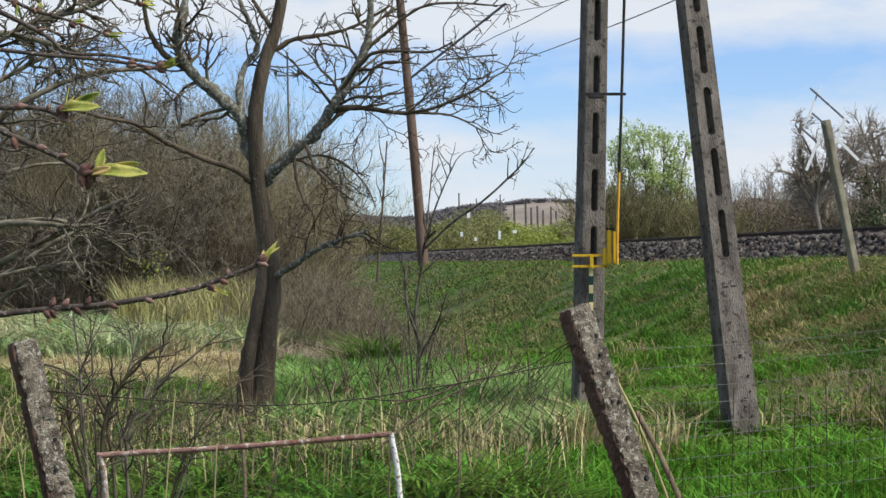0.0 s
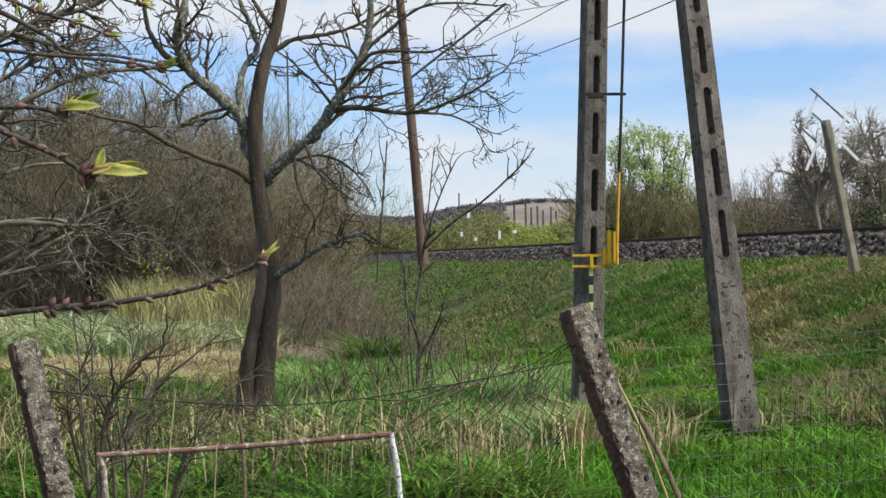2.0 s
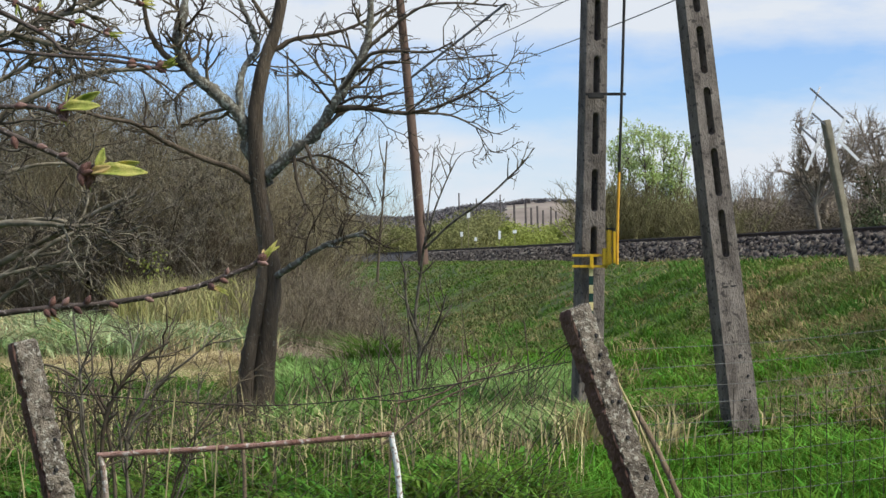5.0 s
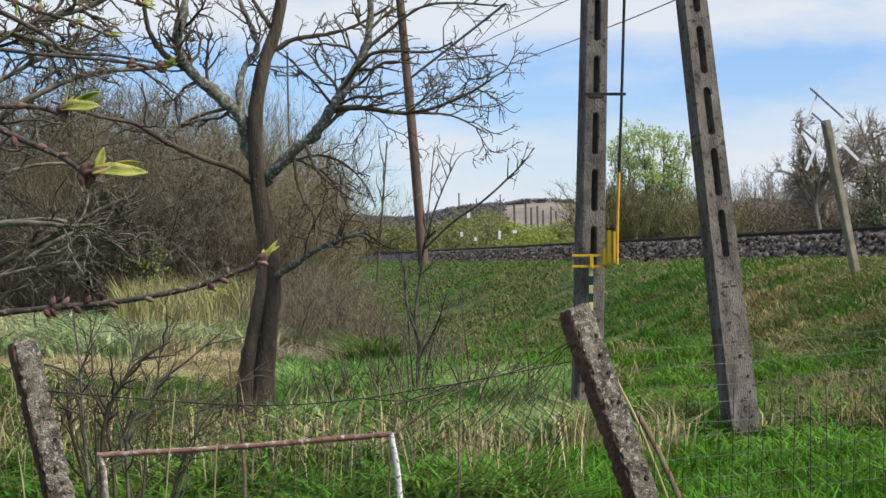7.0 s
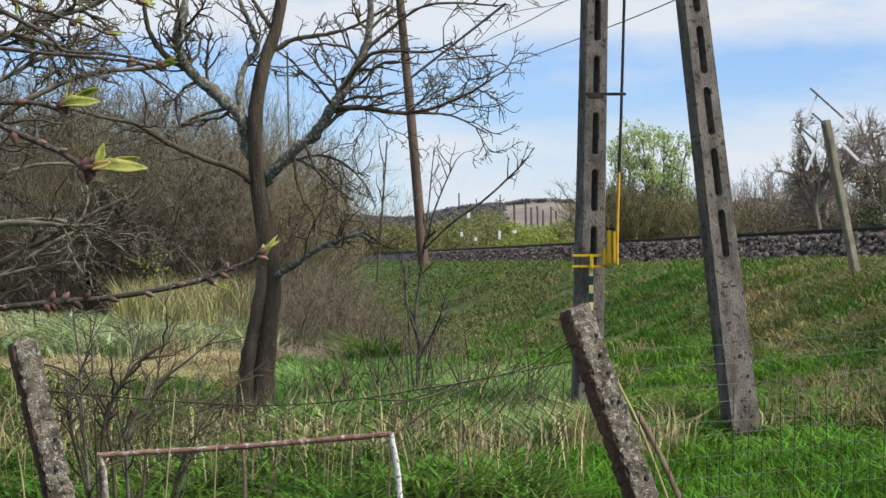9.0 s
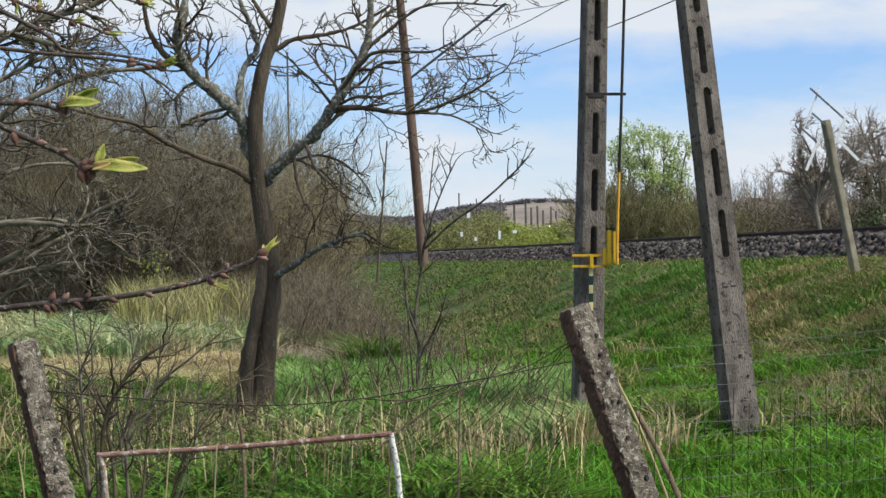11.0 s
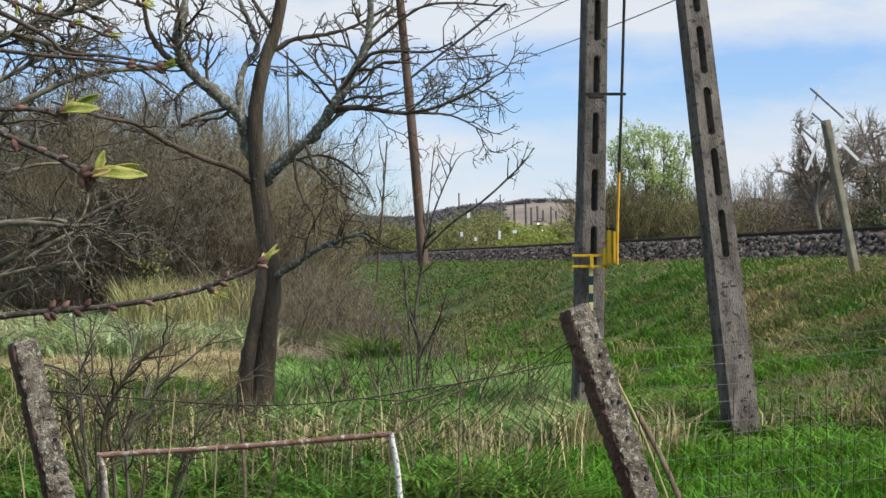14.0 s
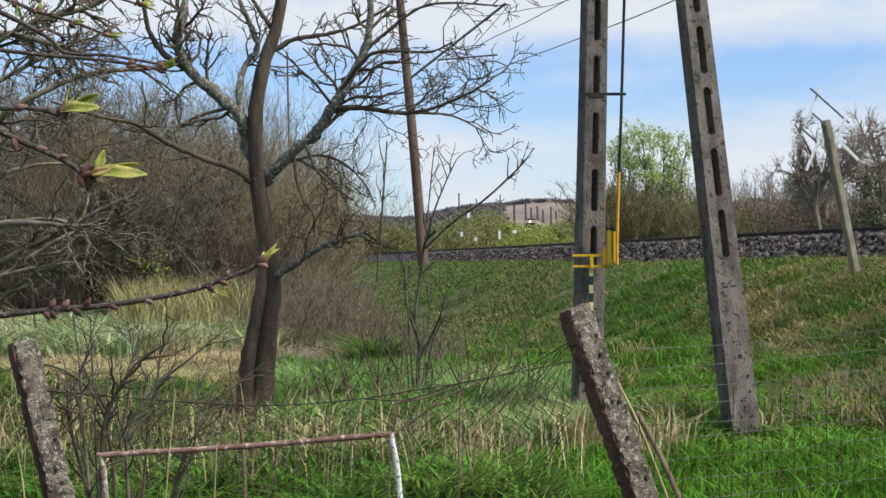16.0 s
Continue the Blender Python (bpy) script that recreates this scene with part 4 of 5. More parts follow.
# ---- concrete poles of the power line ----
def slotted_pole(name, base, top, w0, w1, dp0, dp1, yaw, slots, label, r=0.033):
    """A tapered concrete pole; slots: (start, end) in metres from its foot, cut right through."""
    pole = thing(name, label, "utility pole", "legs of the power line pole")
    base, top = Vector(base), Vector(top)
    length = (top - base).length
    zax = (top - base).normalized()
    xax = Vector((math.cos(radians(yaw)), math.sin(radians(yaw)), 0))
    yax = zax.cross(xax).normalized()
    xax = yax.cross(zax)
    m = Matrix((xax, yax, zax)).transposed().to_4x4()
    m.translation = base
    bm = bmesh.new()

    def half(s):
        f = s / length
        return (w0 + (w1 - w0) * f) / 2, (dp0 + (dp1 - dp0) * f) / 2

    def prism(s0, s1):
        rings = []
        for s in (s0, s1):
            hx, hy = half(s)
            xs = [hx - hx * i / 3 for i in range(7)]
            rings.append([bm.verts.new(m @ Vector((x, -hy, s))) for x in xs] + [bm.verts.new(m @ Vector((x, hy, s))) for x in reversed(xs)])
        for i in range(14):
            bm.faces.new((rings[0][i], rings[0][(i + 1) % 14], rings[1][(i + 1) % 14], rings[1][i]))
        return rings

    def module(s0, s1, h0, h1):
        """A stretch with a rounded slot from h0 to h1."""
        hole, outer = [], []
        for i in range(9):
            t = math.pi * i / 8
            hole.append((r * math.cos(t), h1 - r + r * math.sin(t)))
        for i in range(9):
            t = math.pi + math.pi * i / 8
            hole.append((r * math.cos(t), h0 + r + r * math.sin(t)))
        outs = [(1, s1)] + [(1 - 2 * i / 6, s1) for i in range(0, 7)] + [(-1, s1), (-1, s0)] + [(-1 + 2 * i / 6, s0) for i in range(0, 7)] + [(1, s0)]
        for fx, s in outs:
            outer.append((fx * half(s)[0], s))
        front, back = [], []
        for ring, res in ((hole, None), (outer, None)):
            front.append([bm.verts.new(m @ Vector((x, -half(s)[1], s))) for x, s in ring])
            back.append([bm.verts.new(m @ Vector((x, half(s)[1], s))) for x, s in ring])
        n = len(hole)
        for i in range(n):
            j = (i + 1) % n
            bm.faces.new((front[0][i], front[0][j], front[1][j], front[1][i]))
            bm.faces.new((back[0][j], back[0][i], back[1][i], back[1][j]))
            bm.faces.new((front[0][j], front[0][i], back[0][i], back[0][j]))
        bm.faces.new((front[1][8], back[1][8], back[1][9], front[1][9]))
        bm.faces.new((front[1][17], back[1][17], back[1][0], front[1][0]))

    at = 0.0
    for h0, h1 in slots:
        a, b = h0 - 0.06, h1 + 0.05
        prism(at, a)
        module(a, b, h0, h1)
        at = b
    cap = prism(at, length)
    bm.faces.new(cap[1])
    bmesh.ops.remove_doubles(bm, verts=bm.verts, dist=0.0005)
    bmesh.ops.recalc_face_normals(bm, faces=bm.faces)
    shaft = part("shaft", bm, M_CONC, pole)
    bev = shaft.modifiers.new("worn_edges", "BEVEL")
    bev.width, bev.segments, bev.limit_method, bev.angle_limit = 0.012, 2, "ANGLE", radians(50)
    return pole, m, half


SLOTS = [(1.512 + i * 0.506, 1.91 + i * 0.506) for i in range(14)]
RIGHT = slotted_pole("concrete_pole", (2.466, 15.800, 0.034), (1.424, 15.800, 9.060), 0.265, 0.13, 0.175, 0.12, 22, SLOTS, "leaning grey concrete pole with long slots")
LEFT = slotted_pole("concrete_pole", (1.185, 15.900, -0.022), (1.349, 15.800, 9.060), 0.225, 0.13, 0.20, 0.14, 15, [(1.475 + i * 0.468, 1.817 + i * 0.468) for i in range(14)], "upright grey concrete pole carrying a yellow switch handle", 0.024)


def holes(pole, m, half, spots):
    """Small bolt holes and chips in the face of a pole: black discs paint their shade."""
    for x, s, r in spots:
        bm = bmesh.new()
        bmesh.ops.create_cone(bm, cap_ends=True, segments=10, radius1=r, radius2=r * 0.8, depth=0.012, matrix=m @ Matrix.Translation((x, -half(s)[1] - 0.002, s)) @ Matrix.Rotation(math.pi / 2, 4, "X"))
        part("bolt_hole_disc", bm, M_BLACK, pole)


# two flat black plates paint the shade of short slits
for off in (-0.045, 0.035):
    part("dark_slit_plate", box_bm(0.052, 0.008, 0.012, (0, 0, 0), 0.002), M_BLACK, RIGHT[0]).matrix_world = RIGHT[1] @ Matrix.Translation((off, -RIGHT[2](1.27)[1] - 0.001, 1.27))
holes(*RIGHT, [(0.02, 0.70, 0.02), (0.07, 0.53, 0.014), (0.07, 0.40, 0.01), (-0.01, 0.34, 0.014), (0.01, 0.28, 0.012), (0.06, 0.20, 0.012)])


def build_switch():
    """Hand lever of the line switch, clamped on the upright pole."""
    sw = thing("switch_gear", "yellow steel switch lever with black operating rod on the pole", "switch gear")
    y = 15.70
    part("clamp", box_bm(0.30, 0.03, 0.022, (1.207, 15.700, 1.546), 0.004), M_YELLOW, sw)
    part("clamp", box_bm(0.29, 0.03, 0.022, (1.202, 15.700, 1.458), 0.004), M_YELLOW, sw)
    part("clamp_strap", box_bm(0.03, 0.03, 0.12, (1.214, 15.680, 1.449), 0.004), M_YELLOW, sw)
    part("bracket_side", box_bm(0.055, 0.08, 0.14, (1.331, 15.700, 1.477), 0.006), M_YELLOW, sw)
    part("lever_housing", box_bm(0.042, 0.08, 0.29, (1.357, 15.680, 1.482), 0.010), M_YELLOW, sw)
    part("housing_plate", box_bm(0.026, 0.06, 0.26, (1.397, 15.660, 1.495), 0.006), M_YELLOW, sw)
    part("housing_cap", box_bm(0.066, 0.09, 0.014, (1.371, 15.680, 1.768), 0.003), M_BLACK, sw)
    solid("lever", tubes_mesh("lever", [rod([(1.415, 15.600, 1.486), (1.419, 15.600, 1.799), (1.433, 15.600, 2.258)], 0.013, 0.011, 8, 8)]), M_ORANGE, sw, "orange-yellow lever")
    solid("operating_rod", tubes_mesh("operating_rod", [rod([(1.433, 15.600, 2.235), (1.456, 15.600, 2.947), (1.484, 15.600, 4.095), (1.507, 15.600, 5.933)], 0.012, 0.012, 10, 8)]), M_BLACK, sw, "black steel operating rod")
    part("rod_guide", box_bm(0.33, 0.035, 0.022, (1.327, 15.650, 2.864), 0.003), M_BLACK, sw)
    part("rod_guide_plate", box_bm(0.13, 0.06, 0.03, (1.249, 15.650, 2.841), 0.004), M_BLACK, sw)
    for i in range(6):
        a = (1.213, 15.72, 1.389 - i * 0.0705)
        part("stripe", box_bm(0.034, 0.02, 0.068, a, 0.002), M_CREAM if i % 2 == 0 else M_DKGREEN, sw, "cream band" if i % 2 == 0 else "dark green band")


build_switch()


# ---- fence: leaning concrete posts, chain link, square mesh ----
def old_post(base, top, w, dp, yaw, label, holes_at):
    post = thing("fence_post", label, "fence post", "posts of the old fence")
    base, top = Vector(base), Vector(top)
    length = (top - base).length
    zax = (top - base).normalized()
    xax = Vector((math.cos(radians(yaw)), math.sin(radians(yaw)), 0))
    yax = zax.cross(xax).normalized()
    xax = yax.cross(zax)
    m = Matrix((xax, yax, zax)).transposed().to_4x4()
    m.translation = base
    bm = bmesh.new()
    n, per = 150, 9
    hx, hy = w / 2, dp / 2
    corners = [(-hx, -hy), (hx, -hy), (hx, hy), (-hx, hy)]
    prof = [(ax + (bx - ax) * i / per, ay + (by - ay) * i / per) for (ax, ay), (bx, by) in zip(corners, corners[1:] + corners[:1]) for i in range(per)]
    rings = []
    for i in range(n + 1):
        s = length * i / n
        f = 1 - 0.18 * max(0, (i - n + 3) / 3) ** 2
        r = []
        for x, y in prof:
            at = Vector((x, y, s)) + base
            edge = min(1.0, (abs(x) / hx) ** 8 * (abs(y) / hy) ** 8)
            pit = max(0.0, noise.noise(at * 30) - 0.12) * 0.021 + max(0.0, noise.noise(at * 75) - 0.1) * 0.010
            crumb = edge * (0.004 + 0.009 * max(0.0, noise.noise(at * 17)))
            k = 1 - (pit + crumb) / max(hx, hy)
            r.append(bm.verts.new(m @ Vector((x * f * k, y * f * k, s + 0.004 * noise.noise(at * 30)))))
        rings.append(r)
    w_all = len(prof)
    for i in range(n):
        for j in range(w_all):
            q = bm.faces.new((rings[i][j], rings[i][(j + 1) % w_all], rings[i + 1][(j + 1) % w_all], rings[i + 1][j]))
            # the left side takes the darker red-brown colour
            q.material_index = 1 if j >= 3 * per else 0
            q.smooth = False
    bm.faces.new(rings[-1])
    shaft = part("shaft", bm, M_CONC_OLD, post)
    shaft.data.materials.append(M_CONC_SIDE)
    # solid black discs paint the shade inside the wire holes
    for x, s, r in holes_at:
        b2 = bmesh.new()
        bmesh.ops.create_cone(b2, cap_ends=True, segments=9, radius1=r, radius2=r * 0.8, depth=0.01, matrix=m @ Matrix.Translation((x, -dp / 2 - 0.001, length - s)) @ Matrix.Rotation(math.pi / 2, 4, "X"))
        part("wire_hole_disc", b2, M_BLACK, post)
    return post


rng = np.random.default_rng(135)
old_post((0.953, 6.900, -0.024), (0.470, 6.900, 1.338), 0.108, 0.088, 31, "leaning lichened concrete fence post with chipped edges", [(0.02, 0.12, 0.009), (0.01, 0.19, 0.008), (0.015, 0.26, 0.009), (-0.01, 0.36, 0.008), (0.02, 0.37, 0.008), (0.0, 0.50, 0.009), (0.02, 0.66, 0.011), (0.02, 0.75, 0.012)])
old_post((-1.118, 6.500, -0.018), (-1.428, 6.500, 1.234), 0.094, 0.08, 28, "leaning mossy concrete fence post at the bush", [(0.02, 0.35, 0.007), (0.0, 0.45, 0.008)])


def build_chain_link():
    fence = thing("chain_link_fence", "sagging rusty chain link fence between concrete posts", "fence")
    top = curve_through([(-1.386, 6.500, 1.069), (-1.030, 6.550, 1.035), (-0.746, 6.600, 1.012), (-0.517, 6.650, 1.008), (-0.284, 6.700, 1.025), (-0.087, 6.750, 1.053), (0.132, 6.800, 1.086), (0.294, 6.850, 1.127), (0.455, 6.900, 1.214)], 90)
    solid("top_wire", tubes_mesh("top_wire", [(top[None], np.full((1, 90), 0.0022), 5)]), M_WIRE_RUST, fence)
    second = curve_through([(-0.284, 6.700, 1.025), (-0.127, 6.720, 1.019), (0.032, 6.750, 1.069), (0.212, 6.800, 1.102), (0.459, 6.900, 1.144)], 40)
    solid("loose_wire", tubes_mesh("loose_wire", [(second[None], np.full((1, 40), 0.0022), 5)]), M_WIRE_RUST, fence)
    # zigzag wires, each hooked into the next
    cell, rows = 0.046, 26
    n = 52
    sets = []
    for i in range(n):
        f = (i + 0.5) / n
        pts = []
        for j in range(rows * 2):
            g = f + (0.5 if (i + j) % 2 else -0.5) / n
            k = min(max(g, 0), 1) * 88.99
            a = int(k)
            t = top[a] * (1 - (k - a)) + top[a + 1] * (k - a)
            sag = 0.016 * math.sin(9 * f + 0.5 * j) + 0.008 * math.sin(23 * f)
            pts.append((t[0] + sag, t[1] + 0.003 * (1 if (i + j) % 2 else -1), t[2] - j * cell * 0.5 * (1 + 0.05 * math.sin(7 * f))))
        sets.append(pts)
    pts = np.array(sets)
    solid("mesh", tubes_mesh("mesh", [(pts + rng.normal(size=pts.shape) * 0.0045, np.full(pts.shape[:2], 0.0019), 3)]), M_WIRE_RUST, fence)


rng = np.random.default_rng(108)
build_chain_link()


def build_square_fence():
    fence = thing("wire_mesh_fence", "thin galvanised square wire mesh fence", "fence")
    a, b = np.array((0.643, 6.950, 1.183)), np.array((1.802, 7.150, 1.268))
    drops = [0.0, 0.072, 0.142, 0.205, 0.27, 0.33, 0.40, 0.47, 0.55, 0.65, 0.78, 0.95, 1.12]
    for d in drops:
        mid = (a + b) / 2 + np.array([0, 0, -0.012 + 0.006 * rng.normal()])
        p = curve_through([a - [-d * 0.36, 0, d], mid - [0, 0, d], b - [0, 0, d]], 24)
        solid("line_wire", tubes_mesh("line_wire", [(p[None], np.full((1, 24), 0.0010), 4)]), M_WIRE, fence)
    for i in range(19):
        f = (i + 1.2) / 20
        t = a * (1 - f) + b * f
        z = t[2]
        x = t[0]
        lo = 0.205 if i % 3 else 0.142
        p = curve_through([(x + 0.004, t[1], z - lo - 0.03), (x + 0.012 * rng.normal(), t[1], z - 0.6), (x + 0.012 * rng.normal(), t[1], z - 1.12)], 8)
        solid("stay_wire", tubes_mesh("stay_wire", [(p[None], np.full((1, 8), 0.0014), 4)]), M_WIRE_RUST, fence)


build_square_fence()


def build_frame():
    """Old pipe frame leaning by the fence."""
    fr = thing("pipe_frame", "rusty pipe frame with a flaking white leg", "frame")
    solid("top_rail", tubes_mesh("top_rail", [rod([(-1.144, 6.350, 0.862), (-0.662, 6.350, 0.892), (-0.168, 6.350, 0.933)], 0.0098, 0.0098, 30, 9, 0.04)]), M_RUST, fr)
    solid("leg", tubes_mesh("leg", [rod([(-0.172, 6.350, 0.937), (-0.142, 6.350, 0.724), (-0.092, 6.350, 0.010)], 0.0095, 0.0095, 24, 9, 0.03)]), M_WHITE, fr, "white painted leg")
    solid("leg", tubes_mesh("leg", [rod([(-1.133, 6.350, 0.862), (-1.114, 6.350, 0.724), (-1.070, 6.350, 0.010)], 0.0100, 0.0100, 24, 9, 0.04)]), M_FLAKE, fr, "flaking whitish leg")
    st = thing("stake", "thin rusty stake behind the frame", "stake")
    solid("shaft", tubes_mesh("shaft", [rod([(-0.721, 6.800, 0.929), (-0.705, 6.800, 0.769), (-0.689, 6.800, 0.000)], 0.0065, 0.0075, 16, 7, 0.08)]), M_STICK, st)
    for pts in ([(-0.915, 6.200, 0.012), (-0.906, 6.200, 0.523), (-0.891, 6.200, 0.797), (-0.864, 6.200, 1.089)], [(-0.758, 6.250, 0.000), (-0.751, 6.250, 0.515), (-0.744, 6.250, 0.736), (-0.736, 6.250, 0.911)], [(-1.343, 6.300, -0.012), (-1.358, 6.300, 0.508), (-1.373, 6.300, 0.730), (-1.395, 6.300, 0.879)]):
        stalk = thing("dry_stalk", "thin pale dry grass stalk beside the pipe frame", "stalk", "dry stalks at the fence")
        solid("stem", tubes_mesh("stem", [rod(pts, 0.0042, 0.0022, 18, 5, 0.08)]), M_STRAW, stalk)
    stick = thing("stick", "brown weathered stick leaning behind the post", "stick")
    solid("shaft", tubes_mesh("shaft", [rod([(0.739, 7.300, 0.930), (0.808, 7.200, 0.790), (0.891, 7.100, 0.591), (1.125, 7.000, 0.026)], 0.011, 0.012, 20, 7, 0.05)]), M_STICK, stick)
    stalk = thing("stick", "thin pale stalk leaning behind the post", "stick")
    solid("shaft", tubes_mesh("shaft", [rod([(0.585, 7.200, 1.193), (0.670, 7.200, 1.023), (0.765, 7.100, 0.800), (1.058, 7.100, 0.005)], 0.004, 0.006, 20, 5, 0.05)]), M_STRAW, stalk)


build_frame()


# ---- railway furniture ----
def build_mast():
    mast = thing("catenary_mast", "brown weathered catenary mast with a bracket arm", "mast")
    solid("pole", tubes_mesh("pole", [rod([(-0.811, 81.000, 1.261), (-1.240, 81.000, 6.390), (-1.860, 81.000, 13.068), (-2.242, 81.000, 17.361)], 0.235, 0.15, 20, 10)]), M_MASTRUST, mast)
    for spot in ((-1.741, 81.000, 11.875), (-1.598, 81.000, 10.397)):
        bm = box_bm(0.42, 0.42, 0.12, spot, 0.02)
        part("collar", bm, M_BLACK, mast)
    solid("strut", tubes_mesh("strut", [rod([(-1.479, 81.000, 9.204), (2.582, 79.000, 12.178)], 0.055, 0.055, 2, 6)]), M_CABLE, mast)
    solid("bracket_arm", tubes_mesh("bracket_arm", [rod([(-0.190, 80.500, 10.010), (2.233, 79.000, 10.061)], 0.04, 0.04, 2, 6)]), M_CABLE, mast)
    solid("steady_arm", tubes_mesh("steady_arm", [rod([(1.498, 79.500, 10.045), (1.545, 79.500, 9.764), (2.122, 79.200, 9.826), (2.652, 79.000, 9.595)], 0.03, 0.03, 8, 5)]), M_CABLE, mast)
    for name, pts, r in (("contact_wire", [(10.250, 38.000, 9.277), (6.777, 56.000, 9.168), (4.755, 67.000, 9.332), (2.605, 79.000, 9.595), (1.617, 90.000, 10.034), (-3.463, 140.000, 11.394)], 0.026),
                         ("messenger_wire", [(9.488, 45.000, 10.974), (5.769, 62.000, 10.902), (4.389, 69.000, 10.907), (3.224, 75.000, 10.886), (1.491, 83.000, 10.861), (-0.453, 110.000, 12.027), (-3.875, 140.000, 12.425)], 0.024),
                         ("return_wire", [(6.861, 50.000, 9.671), (4.325, 68.000, 10.771), (3.307, 72.000, 11.041), (1.516, 78.000, 11.537), (-1.717, 81.000, 12.042), (-7.585, 140.000, 15.310)], 0.018),
                         ("drop_wire", [(2.664, 78.000, 11.951), (2.163, 79.000, 11.456), (0.386, 82.000, 9.782), (-1.299, 90.000, 8.788)], 0.020)):
        w = thing(name, "thin grey overhead line of the railway", "overhead wire", "overhead wires")
        solid("wire", tubes_mesh(name, [rod(pts, r * 0.75, r * 0.75, 24, 5)]), M_CABLE, w)


build_mast()


def far_pole(tip, r, arm=0.0, drop=1.0, label="slim far line pole with a cross arm"):
    p = thing("line_pole", label, "utility pole", "far line poles")
    X, d, z1 = tip
    zb = float(ground_z(X, d)) - 0.1
    solid("pole", tubes_mesh("pole", [rod([(X + 0.3, d, zb), (X, d, z1)], r * 1.3, r, 2, 6)]), M_FARMAST, p)
    if arm:
        part("cross_arm", box_bm(arm, 0.10, 0.12, (X, d, z1 - drop), 0.02), M_CABLE, p)
        for s in (-1, 1):
            part("insulator", box_bm(0.14, 0.14, 0.34, (X + s * arm * 0.47, d, z1 - drop + 0.1), 0.03), M_BLACK, p)
    return p


far_pole((-9.834, 121.000, 14.790), 0.06, 1.5, 1.55)
far_pole((2.473, 300.000, 12.366), 0.12)
far_pole((5.907, 340.000, 12.813), 0.12, 1.2, 1.2)
far_pole((11.302, 380.000, 14.928), 0.12, 1.6, 1.2)
for tip in ((15.583, 420.000, 14.239), (18.830, 438.000, 15.042), (20.947, 456.000, 14.525), (23.309, 474.000, 15.458), (25.643, 492.000, 14.973), (28.684, 510.000, 16.367), (31.095, 528.000, 15.648)):
    far_pole(tip, 0.26, label="far catenary mast in a dense row")


def build_markers():
    for (X, d, Z), w, h, label in (((1.652, 170.000, 4.05), 0.30, 0.5, "small white trackside marker board"), ((2.90, 170.000, 3.60), 0.30, 0.38, "small white trackside marker board"), ((5.006, 170.000, 4.003), 0.26, 0.9, "slim white trackside post"), ((6.357, 170.000, 4.253), 0.45, 0.35, "small pale trackside board"), ((2.253, 170.000, 5.755), 0.36, 0.6, "white round signal board on a pole")):
        s = thing("trackside_marker", label, "marker", "trackside markers")
        zb = float(ground_z(X, d)) - 0.1
        part("board", box_bm(w * 0.8, 0.04, h * 0.85, (X, d, Z - h / 2), 0.018), M_SLAT, s)
        solid("post", tubes_mesh("post", [rod([(X, d + 0.06, zb), (X, d + 0.06, Z)], 0.03, 0.03, 2, 6)]), M_THICKET, s)


build_markers()


def build_cross_sign():
    """Level crossing cross, twofold, seen from its back, on a leaning post."""
    sign = thing("crossing_sign", "white double crossing boards on a leaning concrete post", "crossing sign")
    d = 29.0
    base, top = Vector((6.259, 29.000, 1.244)), Vector((5.781, 29.000, 3.652))
    zax = (top - base).normalized()
    xax = Vector((math.cos(radians(30)), math.sin(radians(30)), 0))
    yax = zax.cross(xax).normalized()
    m = Matrix((yax.cross(zax), yax, zax)).transposed().to_4x4()
    m.translation = base
    bm = box_bm(0.125, 0.11, (top - base).length, (0, 0, 0), 0.012)
    bm.transform(m)
    part("post", bm, M_CONC_POST, sign)

    def slat(a, b, material, w=0.075, y=0.0):
        a, b = Vector(a), Vector(b)
        z = (b - a).normalized()
        x = z.cross(Vector((0, 1, 0))).normalized()
        mm = Matrix((x, x.cross(z) * -1, z)).transposed().to_4x4()
        mm.translation = a
        s = box_bm(w * 0.72, 0.012, (b - a).length, (0, 0, 0), 0.003)
        s.transform(mm)
        part("board", s, material, sign)

    slat((5.524, 28.860, 4.126), (6.110, 28.860, 3.599), M_SLATBACK, 0.04)
    slat((5.681, 28.880, 4.145), (5.392, 28.880, 3.413), M_SLAT, 0.04)
    slat((5.538, 28.800, 3.747), (5.733, 28.800, 3.578), M_SLATBACK, 0.04)
    slat((5.355, 28.820, 3.545), (5.618, 28.820, 3.308), M_SLATBACK, 0.04)
    slat((5.673, 28.840, 3.411), (5.461, 28.840, 2.884), M_SLAT, 0.06)
    slat((6.055, 28.840, 3.683), (5.911, 28.840, 3.309), M_SLAT, 0.07)
    slat((5.949, 28.860, 3.344), (6.255, 28.860, 3.038), M_SLAT, 0.06)
    for piece in sign.children:
        piece.data.transform(Matrix.Translation((0, 0, 1.5 * (1 - 27 / 29))) @ Matrix.Scale(27 / 29, 4))


build_cross_sign()


rng = np.random.default_rng(122)
p = row_places(34, -0.080, 0.062, 15.0, 20)
thicket("brambles", p, 0.74 + 0.18 * rng.normal(size=len(p)), M_TWIG, "bare brown bramble stems in the meadow", 3, 3, 2, 0.0080, 0.12, 0.0036)
p = row_places(95, -0.24, -0.06, 11.8, 17)
thicket("dead_stems", p, 0.5 + 0.12 * rng.normal(size=len(p)), M_TWIG, "dark dead stems among the meadow grass", 4, 5, 3, 0.005, 0.1, 0.0020)
p = row_places(10, 0.19, 0.24, 15.5, 18.5)
thicket("withered_shrubs", p, 0.55 + 0.1 * rng.normal(size=len(p)), M_THICKET, "withered grey shrubs on the slope", 6, 6, 3, 0.006, 0.1, 0.0022)
p = row_places(70, -0.27, -0.072, 40, 47)
